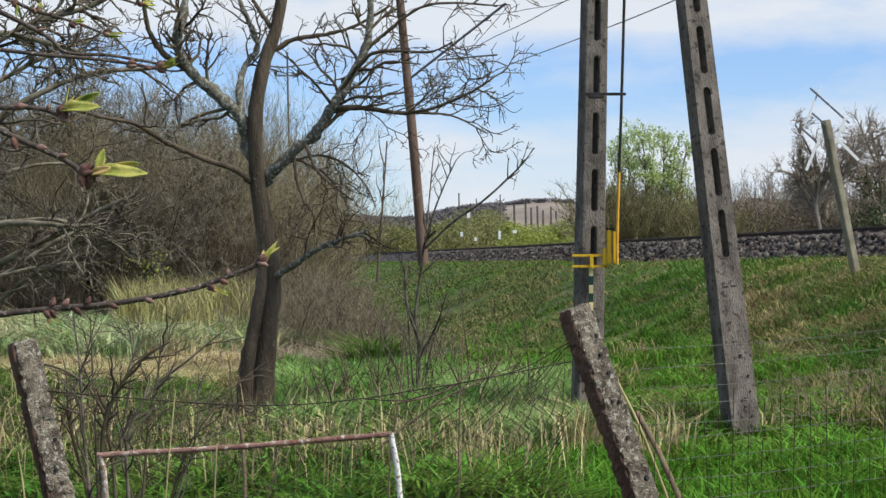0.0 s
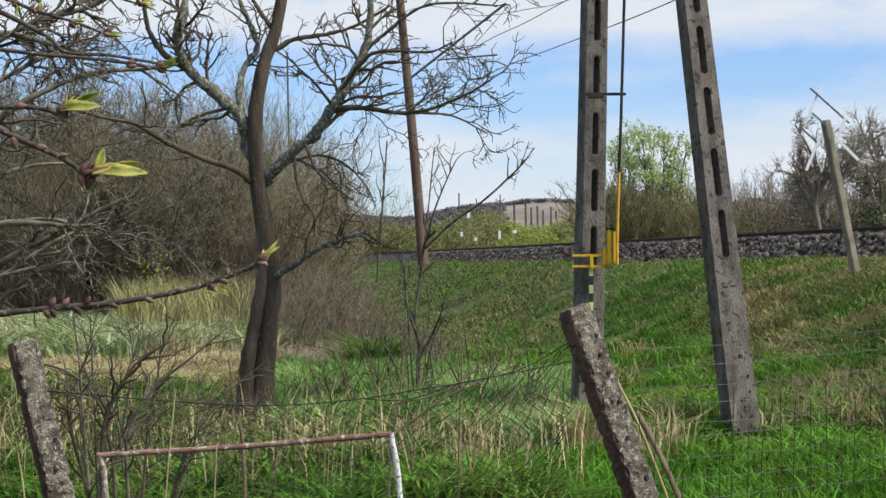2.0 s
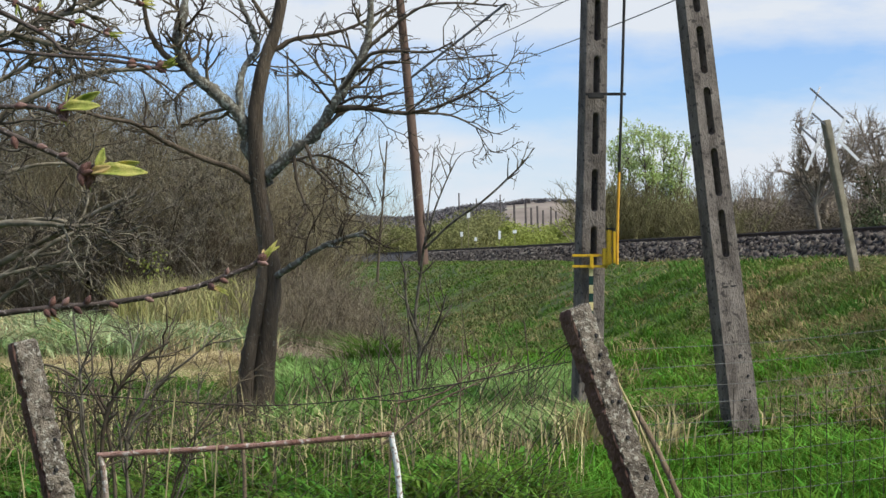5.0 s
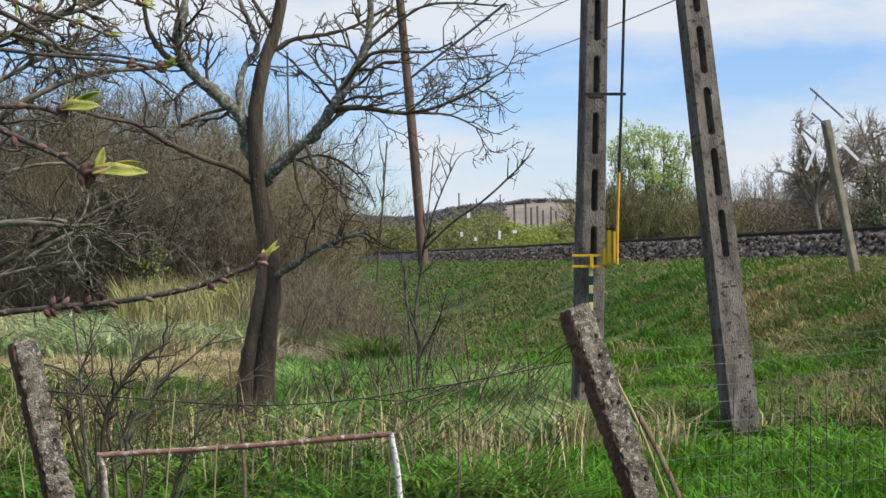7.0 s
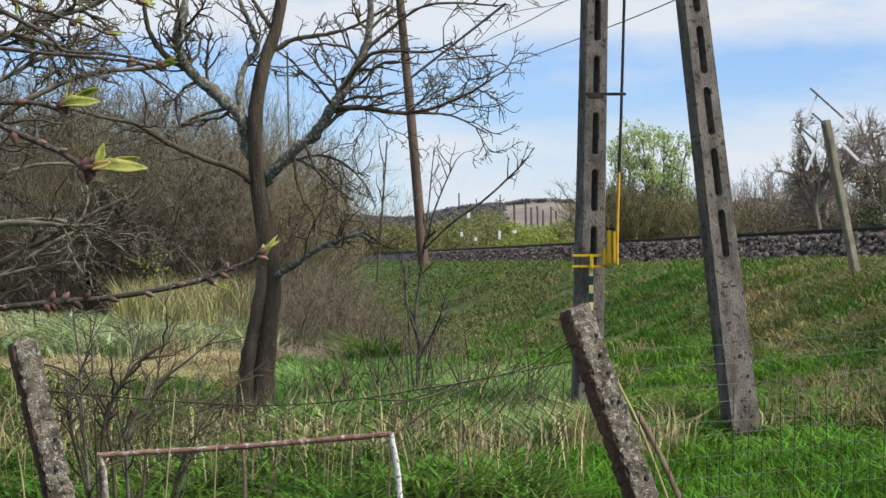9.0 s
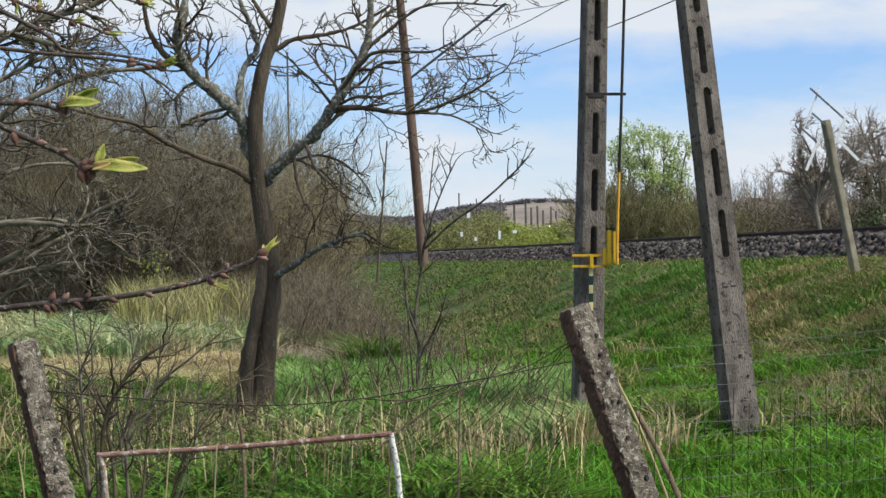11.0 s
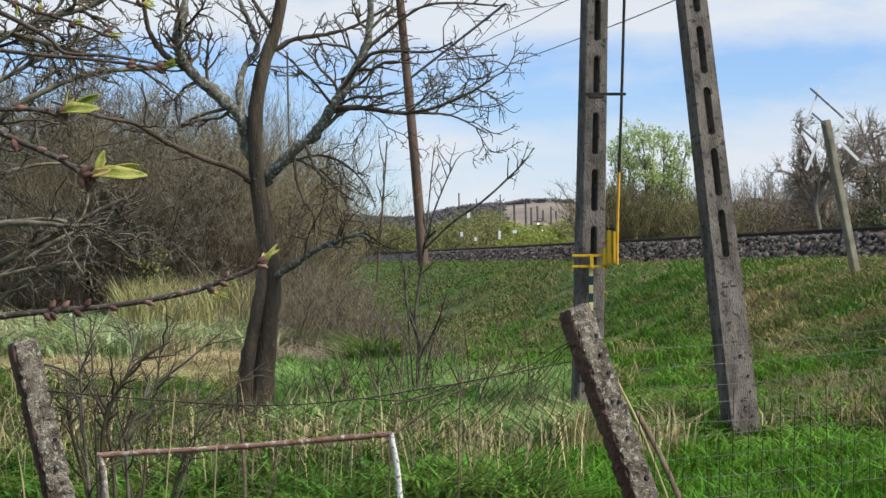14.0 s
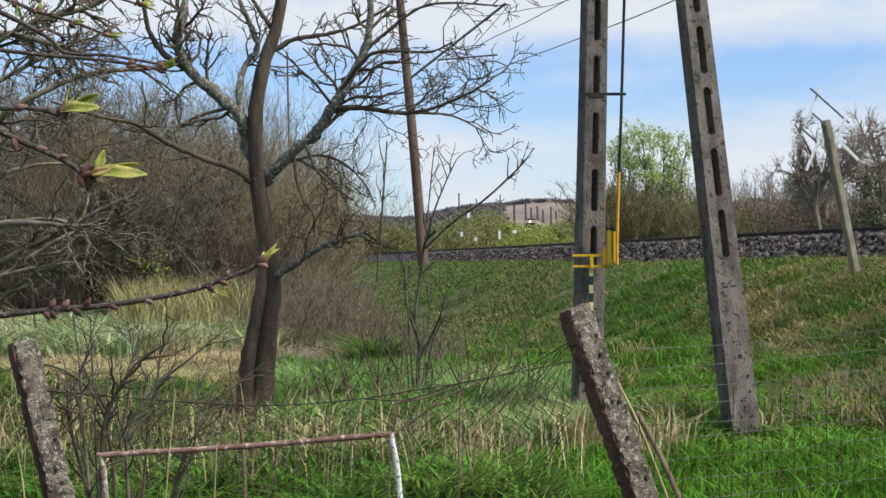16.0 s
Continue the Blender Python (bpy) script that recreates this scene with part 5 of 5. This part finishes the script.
thicket("thicket_edge", p, 2.6 + 0.5 * rng.normal(size=len(p)), M_TWIG, "dark bare undergrowth at the thicket edge", 9, 12, 6, 0.008, 0.3, 0.0035)


def build_bush():
    """Bare bush that grows at the old fence post."""
    bush = thing("bare_bush", "dark bare bush tangled at the old fence post", "shrub")
    stems = [
        ([(-1.207, 6.900, 0.007), (-1.217, 6.900, 0.515), (-1.227, 6.900, 0.819), (-1.197, 6.900, 0.982), (-1.105, 6.900, 1.134), (-0.983, 6.900, 1.216)], 0.012, 0.004),
        ([(-1.236, 6.950, -0.004), (-1.258, 6.900, 0.515), (-1.288, 6.900, 0.860), (-1.308, 6.900, 1.144), (-1.329, 6.900, 1.307)], 0.009, 0.003),
        ([(-1.214, 7.000, -0.015), (-1.286, 7.000, 0.603), (-1.358, 7.000, 0.892), (-1.373, 7.000, 1.098)], 0.008, 0.003),
        ([(-1.187, 6.900, 0.007), (-1.185, 6.950, 0.610), (-1.224, 7.000, 0.892), (-1.286, 7.000, 1.036), (-1.420, 7.050, 1.116), (-1.597, 7.100, 1.134)], 0.009, 0.003),
        ([(-1.193, 7.000, -0.015), (-1.142, 7.000, 0.500), (-1.152, 7.000, 0.851), (-1.059, 7.000, 1.036), (-0.936, 7.000, 1.139), (-0.812, 7.000, 1.242)], 0.009, 0.003),
        ([(-1.242, 7.100, -0.037), (-1.273, 7.100, 0.591), (-1.288, 7.100, 0.946), (-1.305, 7.100, 1.301)], 0.007, 0.0025),
        ([(-1.211, 7.100, -0.037), (-1.116, 7.100, 0.591), (-1.091, 7.100, 0.883), (-1.054, 7.100, 1.092), (-1.043, 7.100, 1.218)], 0.007, 0.0025),
        ([(-1.190, 7.100, -0.037), (-1.012, 7.100, 0.549), (-0.918, 7.100, 0.841), (-0.903, 7.100, 1.092)], 0.006, 0.002),
        ([(-1.185, 7.200, -0.058), (-1.047, 7.200, 0.493), (-0.963, 7.200, 0.790), (-0.814, 7.200, 1.002), (-0.666, 7.200, 1.129)], 0.006, 0.002),
        ([(-1.302, 7.200, -0.058), (-1.387, 7.200, 0.514), (-1.440, 7.200, 0.832), (-1.344, 7.200, 1.129), (-1.291, 7.200, 1.341)], 0.006, 0.002),
        ([(-1.217, 7.200, -0.058), (-1.153, 7.200, 0.514), (-1.206, 7.200, 0.790), (-1.164, 7.200, 1.129), (-1.185, 7.200, 1.299)], 0.006, 0.002),
    ]
    for i, (pts, r0, r1) in enumerate(stems):
        s = rod(pts, r0, r1, 26, 6, 0.09)
        bark = M_TWIG_PALE if i % 3 == 1 else M_TWIG
        stem = solid("stem", tubes_mesh("stem", [s]), bark, bush)
        a, ar = spawn(s[0], s[1], 13, 0.24, 45, 0.1, 0.22, 6, 0.5, 0.3, 0.0018)
        b, br = spawn(a, ar, 3, 0.09, 50, 0.1, 0.25, 4, 0.6, 0.2, 0.0013)
        tagged(solid("twig_growth", tubes_mesh("twig_growth", [(a, ar, 4), (b, br, 3)]), bark, stem), kind="stuff")


rng = np.random.default_rng(106)
build_bush()
rng = np.random.default_rng(141)
for pts in ([(-0.22, 7.0, 0.84), (-0.02, 7.0, 0.99), (0.10, 7.0, 1.05), (0.27, 7.0, 1.13)], [(-0.17, 7.1, 0.98), (0.0, 7.1, 1.02), (0.12, 7.1, 1.10), (0.21, 7.1, 1.13)], [(-0.22, 7.2, 0.0), (-0.20, 7.2, 0.70), (-0.16, 7.2, 1.02), (-0.145, 7.2, 1.22)], [(0.055, 7.3, 0.0), (0.06, 7.3, 0.75), (0.075, 7.3, 1.22)]):
    shoot = thing("bramble_shoot", "thin bare brown bramble shoot caught in the fence", "shoot", "bramble shoots at the fence")
    s = rod(pts, 0.0048, 0.0024, 22, 5, 0.1)
    solid("stem", tubes_mesh("stem", [s]), M_STICK, shoot)
    a, ar = spawn(s[0], s[1], 5, 0.10, 40, 0.1, 0.2, 5, 0.5, 0.3, 0.0013)
    tagged(solid("twig_growth", tubes_mesh("twig_growth", [(a, ar, 4)]), M_STICK, shoot), kind="stuff")


# ---- trees behind the track ----
def build_willow():
    t = thing("willow_tree", "young willow with fresh light green leaves", "tree")
    sets, crown = [], []
    for e in ((8.55, 94.0, 6.9), (9.15, 95.0, 7.75), (9.75, 93.5, 7.5), (10.35, 94.0, 7.35), (10.95, 95.0, 7.55), (11.45, 94.5, 7.1), (11.95, 94.0, 7.2)):
        d = e[1]
        b = (10.3 + (e[0] - 10.3) * 0.55 + rng.normal() * 0.2, d, 0.5)
        s = rod([b, ((b[0] + e[0]) / 2 + rng.normal() * 0.15, d, (b[2] + e[2]) / 2), e], 0.085, 0.02, 14, 6, 0.05)
        sets.append(s)
        a, ar = spawn(s[0], s[1], 15, 1.35, 48, 0.25, 0.15, 5, 0.5, 0.40, 0.014)
        sets.append((a, ar, 3))
        b2, b2r = spawn(a, ar, 4, 0.5, 45, 0.15, 0.2, 4, 0.6, 0.3, 0.009)
        sets.append((b2, b2r, 3))
        # leaves gather in loose clusters along the outer shoots
        idx = rng.integers(0, len(b2), 130)
        hub = b2[idx, rng.integers(2, 4, 130)]
        crown.append(np.repeat(hub, 12, 0) + rng.normal(size=(130 * 12, 3)) * np.array([0.17, 0.17, 0.13]))
    solid("trunk", tubes_mesh("trunk", sets), M_TWIG, t)
    solid("crown", leaves_mesh("crown", np.concatenate(crown), 0.070), M_LEAF_WILLOW, t)


rng = np.random.default_rng(107)
build_willow()


def bare_tree(tip, spread, label):
    """An old bare tree: a short stem that forks into rising crooked limbs with a haze of fine twigs."""
    t = thing("bare_tree", label, "tree", "bare trees behind the track")
    X, d, zt = tip
    s = rod([(X, d, 0.4), (X + 0.15, d, zt * 0.25), (X - 0.1, d, zt * 0.45), (X + 0.05, d, zt * 0.62)], 0.17, 0.08, 16, 7, 0.05)
    solid("trunk", tubes_mesh("trunk", [s]), M_THICKET_FAR, t)
    limbs, lr = spawn(s[0], s[1], 11, zt * 0.50, 42, 0.12, 0.13, 10, 0.5, 0.45, 0.012)
    a, ar = spawn(limbs, lr, 9, spread * 0.55, 44, 0.06, 0.17, 7, 0.42, 0.20, 0.0075)
    b, br = spawn(a, ar, 7, spread * 0.30, 44, 0.06, 0.18, 5, 0.55, 0.2, 0.0045)
    c, cr = spawn(b, br, 5, spread * 0.15, 42, 0.12, 0.2, 3, 0.6, 0.2, 0.0038)
    for limb in range(len(limbs)):
        solid("limb", tubes_mesh("limb", [(limbs[limb:limb + 1], lr[limb:limb + 1], 5)]), M_THICKET_FAR, t)
    tagged(solid("crown", tubes_mesh("crown", [(a, ar, 4), (b, br, 3), (c, cr, 3)]), M_THICKET_FAR, t), kind="stuff")


rng = np.random.default_rng(123)
bare_tree((17.2, 88.000, 9.0), 2.5, "gnarled leafless grey tree behind the railway")
bare_tree((20.6, 90.000, 9.8), 2.7, "tall leafless grey tree behind the railway")
bare_tree((19.0, 95.000, 8.0), 2.2, "leafless grey tree behind the railway")


# ---- near twigs with opening buds ----
def bud(at, way, size, material, parent, name="bud"):
    bm = bmesh.new()
    bmesh.ops.create_uvsphere(bm, u_segments=10, v_segments=8, radius=1.0)
    for v in bm.verts:
        f = 1 - 0.45 * max(v.co.z, 0)
        v.co.x *= f
        v.co.y *= f
    q = Vector(way).normalized().to_track_quat("Z", "Y").to_matrix().to_4x4()
    bm.transform(Matrix.Translation(Vector(at) + Vector(way).normalized() * size * 0.8) @ q @ Matrix.Diagonal((size * 0.55, size * 0.55, size, 1)))
    for f in bm.faces:
        f.smooth = True
    return part(name, bm, material, parent)


def young_leaf(at, way, length, width, material, parent, curl=0.3, face=(0.2, -1, 0.3)):
    """A half-unfolded pointed leaf: folded along its middle, tip curled."""
    z = Vector(way).normalized()
    y = (Vector(face) - z * Vector(face).dot(z)).normalized()
    x = y.cross(z)
    bm = bmesh.new()
    rows = []
    n = 9
    for i in range(n):
        f = i / (n - 1)
        w = width * (math.sin(math.pi * min(1, f * 0.92 + 0.06)) ** 0.8) * 0.5
        mid = Vector(at) + z * length * f - y * curl * length * f * f * 0.5
        rows.append([bm.verts.new(mid + x * s * w + y * abs(s) * w * (0.8 + 0.4 * math.sin(6 * f)) + z * s * w * 0.25 * math.sin(9 * f)) for s in (-1, -0.5, 0, 0.5, 1)])
    for i in range(n - 1):
        for j in range(4):
            bm.faces.new((rows[i][j], rows[i][j + 1], rows[i + 1][j + 1], rows[i + 1][j])).smooth = True
    ob = part("leaf", bm, material, parent)
    th = ob.modifiers.new("thickness", "SOLIDIFY")
    th.thickness = 0.0003
    return ob


TWIGS = []


def twig(points, r0, r1, label, nodes):
    t = thing("budding_twig", label, "twig", "budding twigs")
    s = rod(points, r0, r1, 40, 9, 0.05)
    stem = solid("stem", tubes_mesh("stem", [s]), M_CHERRY, t)
    p = s[0][0]
    for f, dx, dz, size, pink in nodes:
        i = int(f * 39)
        q = p[i]
        bud(q + np.array([0, -0.0005, dz * 0.0006]), (dx, -0.15, dz), size * 0.95, M_BUDPINK if pink else M_BUD, t)
    TWIGS.append(t)
    return t, p


rng = np.random.default_rng(131)
low, lp = twig([(-0.307, 1.000, 1.466), (-0.260, 1.000, 1.471), (-0.231, 1.000, 1.473), (-0.204, 1.000, 1.476), (-0.178, 1.000, 1.478), (-0.151, 1.000, 1.482), (-0.128, 1.000, 1.487), (-0.112, 1.000, 1.493), (-0.101, 1.000, 1.497), (-0.095, 1.000, 1.501)], 0.0018, 0.0012, "low brown fruit twig with swelling buds", [
    (0.338, 0.35, 1, 0.0034, False), (0.37, 0.6, 0.8, 0.0034, True), (0.42, 0.5, 0.9, 0.0032, False), (0.34, 0.6, -0.9, 0.0030, False), (0.41, 0.8, -0.7, 0.0034, False), (0.475, 1, -0.35, 0.0032, False), (0.54, 1, -0.4, 0.0030, True), (0.64, 1, 0.25, 0.0028, True), (0.77, 0.3, 1, 0.0024, True), (0.745, 0.9, -0.4, 0.0030, False), (0.99, 1, -0.3, 0.0034, True), (0.985, 0.6, 0.7, 0.0032, False)])


def burst(at, way, length, parent, n=5, spread=0.35, ochre=1):
    """A bud breaking into narrow folded leaflets, with scales at its foot."""
    w = Vector(way).normalized()
    for i in range(n):
        d = w + Vector((rng.normal(), rng.normal() * 0.6, rng.normal())) * spread
        young_leaf(at, d, length * rng.uniform(0.65, 1.05), length * rng.uniform(0.13, 0.22), M_YLEAF, parent, rng.uniform(0, 0.35), (rng.normal() * 0.6, -1, rng.normal() * 0.6))
    for i in range(ochre):
        d = w * 0.5 + Vector((rng.normal(), rng.normal() * 0.5, rng.normal())) * 0.8
        young_leaf(at, d, length * 0.42, length * 0.15, M_YLEAF_OCHRE, parent, 0.3)
    for i in range(3):
        d = w + Vector((rng.normal(), rng.normal(), rng.normal())) * 0.5
        bud(Vector(at) - w * 0.002, d, 0.0032, M_BUD if i else M_BUDPINK, parent, "bud_scale")


burst((-0.094, 1.000, 1.501), (0.8, 0, 1.0), 0.0150, low, 4, 0.12)
burst((-0.120, 1.000, 1.487), (0.95, 0, -0.45), 0.010, low, 2, 0.25, 2)
burst((-0.206, 1.000, 1.473), (0.8, 0, -0.9), 0.012, low, 1, 0.25, 3)

rng = np.random.default_rng(132)
mid, mp_ = twig([(-0.308, 1.020, 1.601), (-0.266, 1.020, 1.586), (-0.235, 1.020, 1.570), (-0.217, 1.020, 1.562), (-0.202, 1.020, 1.555), (-0.193, 1.020, 1.549), (-0.187, 1.020, 1.547)], 0.0020, 0.0013, "brown fruit twig ending in an opening leaf bud", [
    (0.39, 0.3, -1, 0.0042, False), (0.52, 0.9, -0.1, 0.0034, True), (0.66, 0.95, 0.2, 0.0030, True), (0.90, 0.9, 0.2, 0.0032, True), (0.97, 1, 0.5, 0.0045, False), (0.99, -0.1, -1, 0.0050, False)])
young_leaf((-0.187, 1.018, 1.547), (1, -0.1, 0.06), 0.030, 0.0080, M_YLEAF, mid, 0.25, (0.1, -1, 0.5))
young_leaf((-0.186, 1.020, 1.549), (1, 0.1, 0.20), 0.025, 0.0065, M_YLEAF, mid, -0.15, (0.0, -1, -0.6))
young_leaf((-0.187, 1.016, 1.547), (1, -0.2, 0.30), 0.012, 0.0045, M_YLEAF_OCHRE, mid, 0.15, (0.1, -1, 0.2))
young_leaf((-0.184, 1.018, 1.548), (0.35, -0.1, 1), 0.013, 0.0050, M_YLEAF, mid, 0.3, (0.3, -1, 0.2))
for way, size in (((0.7, -0.3, 0.7), 0.0048), ((0.9, -0.4, 0.1), 0.0044), ((0.2, -0.2, -1), 0.0042)):
    bud((-0.192, 1.016, 1.547), way, size, M_BUD, mid, "bud_scale")
burst((-0.185, 1.020, 1.548), (0.5, 0, 1), 0.011, mid, 2, 0.2, 0)
burst((-0.190, 1.020, 1.547), (0.3, 0, -1), 0.010, mid, 1, 0.3, 3)

rng = np.random.default_rng(133)
high, hp = twig([(-0.317, 1.050, 1.591), (-0.273, 1.050, 1.587), (-0.242, 1.050, 1.585), (-0.227, 1.050, 1.585), (-0.216, 1.050, 1.583), (-0.209, 1.050, 1.580)], 0.0018, 0.0011, "short brown fruit twig with a leafy bud", [
    (0.50, 0.9, 0.1, 0.0042, True), (0.80, 0.2, 1, 0.0022, True), (0.96, 0.6, 0.8, 0.0045, False), (0.99, 0.8, -0.6, 0.0035, True)])
young_leaf((-0.209, 1.048, 1.583), (1, -0.1, 0.12), 0.022, 0.0070, M_YLEAF, high, 0.12, (0.1, -1, 0.5))
young_leaf((-0.208, 1.050, 1.584), (1, 0.1, 0.48), 0.022, 0.0065, M_YLEAF, high, -0.10, (0.0, -1, -0.5))
burst((-0.209, 1.050, 1.584), (1, -0.1, 0.3), 0.012, high, 2, 0.2, 1)
burst((-0.206, 1.050, 1.585), (0.3, 0, 1), 0.011, high, 2, 0.3, 0)
burst((-0.208, 1.050, 1.583), (0.3, 0, -1), 0.009, high, 2, 0.3, 0)

rng = np.random.default_rng(134)
top, tp = twig([(-0.332, 1.100, 1.626), (-0.286, 1.100, 1.624), (-0.254, 1.100, 1.622), (-0.228, 1.100, 1.619), (-0.202, 1.100, 1.617), (-0.179, 1.100, 1.614), (-0.159, 1.100, 1.610)], 0.0014, 0.0009, "long thin fruit twig with a leaf tuft at its tip", [
    (0.84, 0.9, 0.1, 0.0030, False), (0.90, 0.9, -0.4, 0.0028, False), (0.96, 0.9, 0.2, 0.0026, True)])
burst((-0.162, 1.100, 1.612), (1, -0.1, 0.45), 0.013, top, 5, 0.28, 2)
burst((-0.179, 1.100, 1.613), (1, -0.1, 0.1), 0.006, top, 1, 0.28, 2)
upper, up_ = twig([(-0.333, 1.150, 1.678), (-0.293, 1.150, 1.661), (-0.265, 1.150, 1.650), (-0.249, 1.150, 1.642), (-0.235, 1.150, 1.634), (-0.226, 1.150, 1.626), (-0.198, 1.150, 1.624), (-0.164, 1.150, 1.618)], 0.0018, 0.0008, "slanting dark fruit twig", [(0.5, 0.9, 0.3, 0.0025, True)])

sprig, sp_ = twig([(-0.346, 1.300, 1.693), (-0.300, 1.300, 1.680), (-0.277, 1.300, 1.671), (-0.250, 1.300, 1.663), (-0.227, 1.300, 1.654)], 0.0016, 0.0008, "thin fruit twig with small fresh leaves", [(0.6, 0.9, 0.3, 0.0025, True), (0.8, 0.9, -0.3, 0.0025, False)])
for x, y, way in ((((-0.276, 1.300, 1.671)), 0.010, (0.5, 0, 1)), (((-0.289, 1.300, 1.676)), 0.012, (0.2, 0, -1)), (((-0.251, 1.300, 1.663)), 0.010, (1, 0, 0.3)), (((-0.228, 1.300, 1.655)), 0.012, (1, 0, -0.2))):
    burst(x, way, y, sprig, 3, 0.3, 1)
crest, cr_ = twig([(-0.307, 1.400, 1.729), (-0.274, 1.400, 1.708), (-0.245, 1.400, 1.696), (-0.220, 1.400, 1.688)], 0.0015, 0.0008, "thin fruit twig with yellow-green leaf tips", [(0.7, 0.9, 0.3, 0.0025, True)])
burst((-0.221, 1.400, 1.689), (1, 0, 0.1), 0.013, crest, 4, 0.3, 1)
burst((-0.261, 1.400, 1.701), (0.3, 0, -1), 0.014, crest, 3, 0.3, 1)


# ---- far train ----
def build_train():
    tr = thing("train", "far electric train with lit headlights and pinkish sides", "train")
    for i in range(6):
        part("carriage", box_bm(2.9, 24.0, 1.9, (0, 12.2 + i * 25.0, 2.35), 0.12), M_TRAINSIDE, tr, "beige upper body")
        part("lower_body", box_bm(2.9, 24.0, 1.45, (0, 12.2 + i * 25.0, 0.9), 0.06), M_TRAINLOW, tr, "ochre lower body")
        part("roof", box_bm(2.6, 23.6, 0.45, (0, 12.2 + i * 25.0, 4.18), 0.15), M_TRAINROOF, tr)
        part("window_band", box_bm(2.93, 22.0, 0.7, (0, 12.2 + i * 25.0, 2.75)), M_BLACK, tr)
        part("undercarriage", box_bm(2.5, 22.0, 0.8, (0, 12.2 + i * 25.0, 0.15)), M_BLACK, tr)
    for y in (18.0, 43.0, 68.0):
        part("pantograph", box_bm(1.6, 0.12, 0.10, (0, y, 5.45)), M_BLACK, tr)
        solid("pantograph_arm", tubes_mesh("pantograph_arm", [rod([(0, y + 1.2, 4.6), (0, y - 0.6, 5.0), (0, y, 5.5)], 0.07, 0.06, 6, 5)]), M_BLACK, tr)
    part("windscreen", box_bm(2.3, 0.10, 1.1, (0, 0.15, 2.5), 0.03), M_BLACK, tr)
    for x, z, r in ((-1.0, 2.15, 0.17), (1.0, 2.15, 0.17), (0.0, 3.85, 0.22)):
        bm = bmesh.new()
        bmesh.ops.create_uvsphere(bm, u_segments=12, v_segments=8, radius=r)
        bm.transform(Matrix.Translation((x, 0.12, z)))
        part("headlight", bm, M_HEADLIGHT, tr, "lit white headlight")
    return tr


M_TRAINSIDE = mat("train_paint", (0.42, 0.31, 0.25), (0.50, 0.38, 0.31), 0.5, 0.5, 0)
M_TRAINLOW = mat("train_ochre", (0.36, 0.22, 0.09), (0.44, 0.29, 0.13), 0.5, 0.5, 0)
M_TRAINROOF = mat("train_roof", (0.10, 0.09, 0.09), (0.14, 0.13, 0.13), 0.5, 0.6, 0)
M_HEADLIGHT = bpy.data.materials.new("headlight_glow")
M_HEADLIGHT.use_nodes = True
M_HEADLIGHT.node_tree.nodes["Principled BSDF"].inputs["Emission Color"].default_value = (1, 0.97, 0.9, 1)
M_HEADLIGHT.node_tree.nodes["Principled BSDF"].inputs["Emission Strength"].default_value = 3.0
TRAIN = build_train()


def build_far_bank():
    """Raised bed of the distant curve on which the train runs."""
    a, b = np.array((82.261, 960.000, 13.373)), np.array((16.982, 395.000, 6.269))
    n = unit(np.array([(b - a)[1], -(b - a)[0], 0.0]))
    co, prof = [], ((-14, -7.5), (-3, 0.0), (3, 0.0), (14, -7.5))
    for f in np.linspace(0, 1, 24):
        c = a * (1 - f) + b * f
        co += [c + n * o + np.array([0, 0, h]) for o, h in prof]
    q = [(i * 4 + j, i * 4 + j + 1, i * 4 + j + 5, i * 4 + j + 4) for i in range(23) for j in range(3)]
    tagged(solid("far_embankment", fast_mesh("far_embankment", co, q), M_SOIL), "grassy far embankment under the distant track", "embankment", kind="structure")


build_far_bank()


# ---- what moves ----
def motions():
    """Twigs sway in the breeze; the train nears on its distant curve."""
    sway = ((0, 0), (0.5, 1), (1, 3), (1.5, -1), (2, 1), (2.5, 1), (3, -8), (3.5, 0), (4, -1), (5.2, 2), (6.5, -2), (7, 2), (7.5, 1), (8, 8.5), (8.5, 11), (9, 11), (10.2, 10.5), (11.5, 8.5), (12, 5), (12.5, 4), (13, 3), (13.5, 0), (14, -4), (14.5, 2.5), (15, 3), (15.5, 0), (16, -2))
    for t, share in zip(TWIGS, (1.0, 0.85, 0.8, 0.3, 0.25, 0.3, 0.3)):
        walk(t, [(s, pose(0, 0, 0.0003 * share * a)) for s, a in sway])
    walk(TRAIN, [(0, TR0), (8, TR8), (16, TR16)])


def train_pose(place, turn):
    return pose(*place, 0, 0, turn)


TR0, TR8, TR16 = train_pose((56.599, 745.000, 10.494), -5.4), train_pose((35.353, 580.000, 8.161), -5.4), train_pose((19.046, 420.000, 6.571), -5.4)
motions()
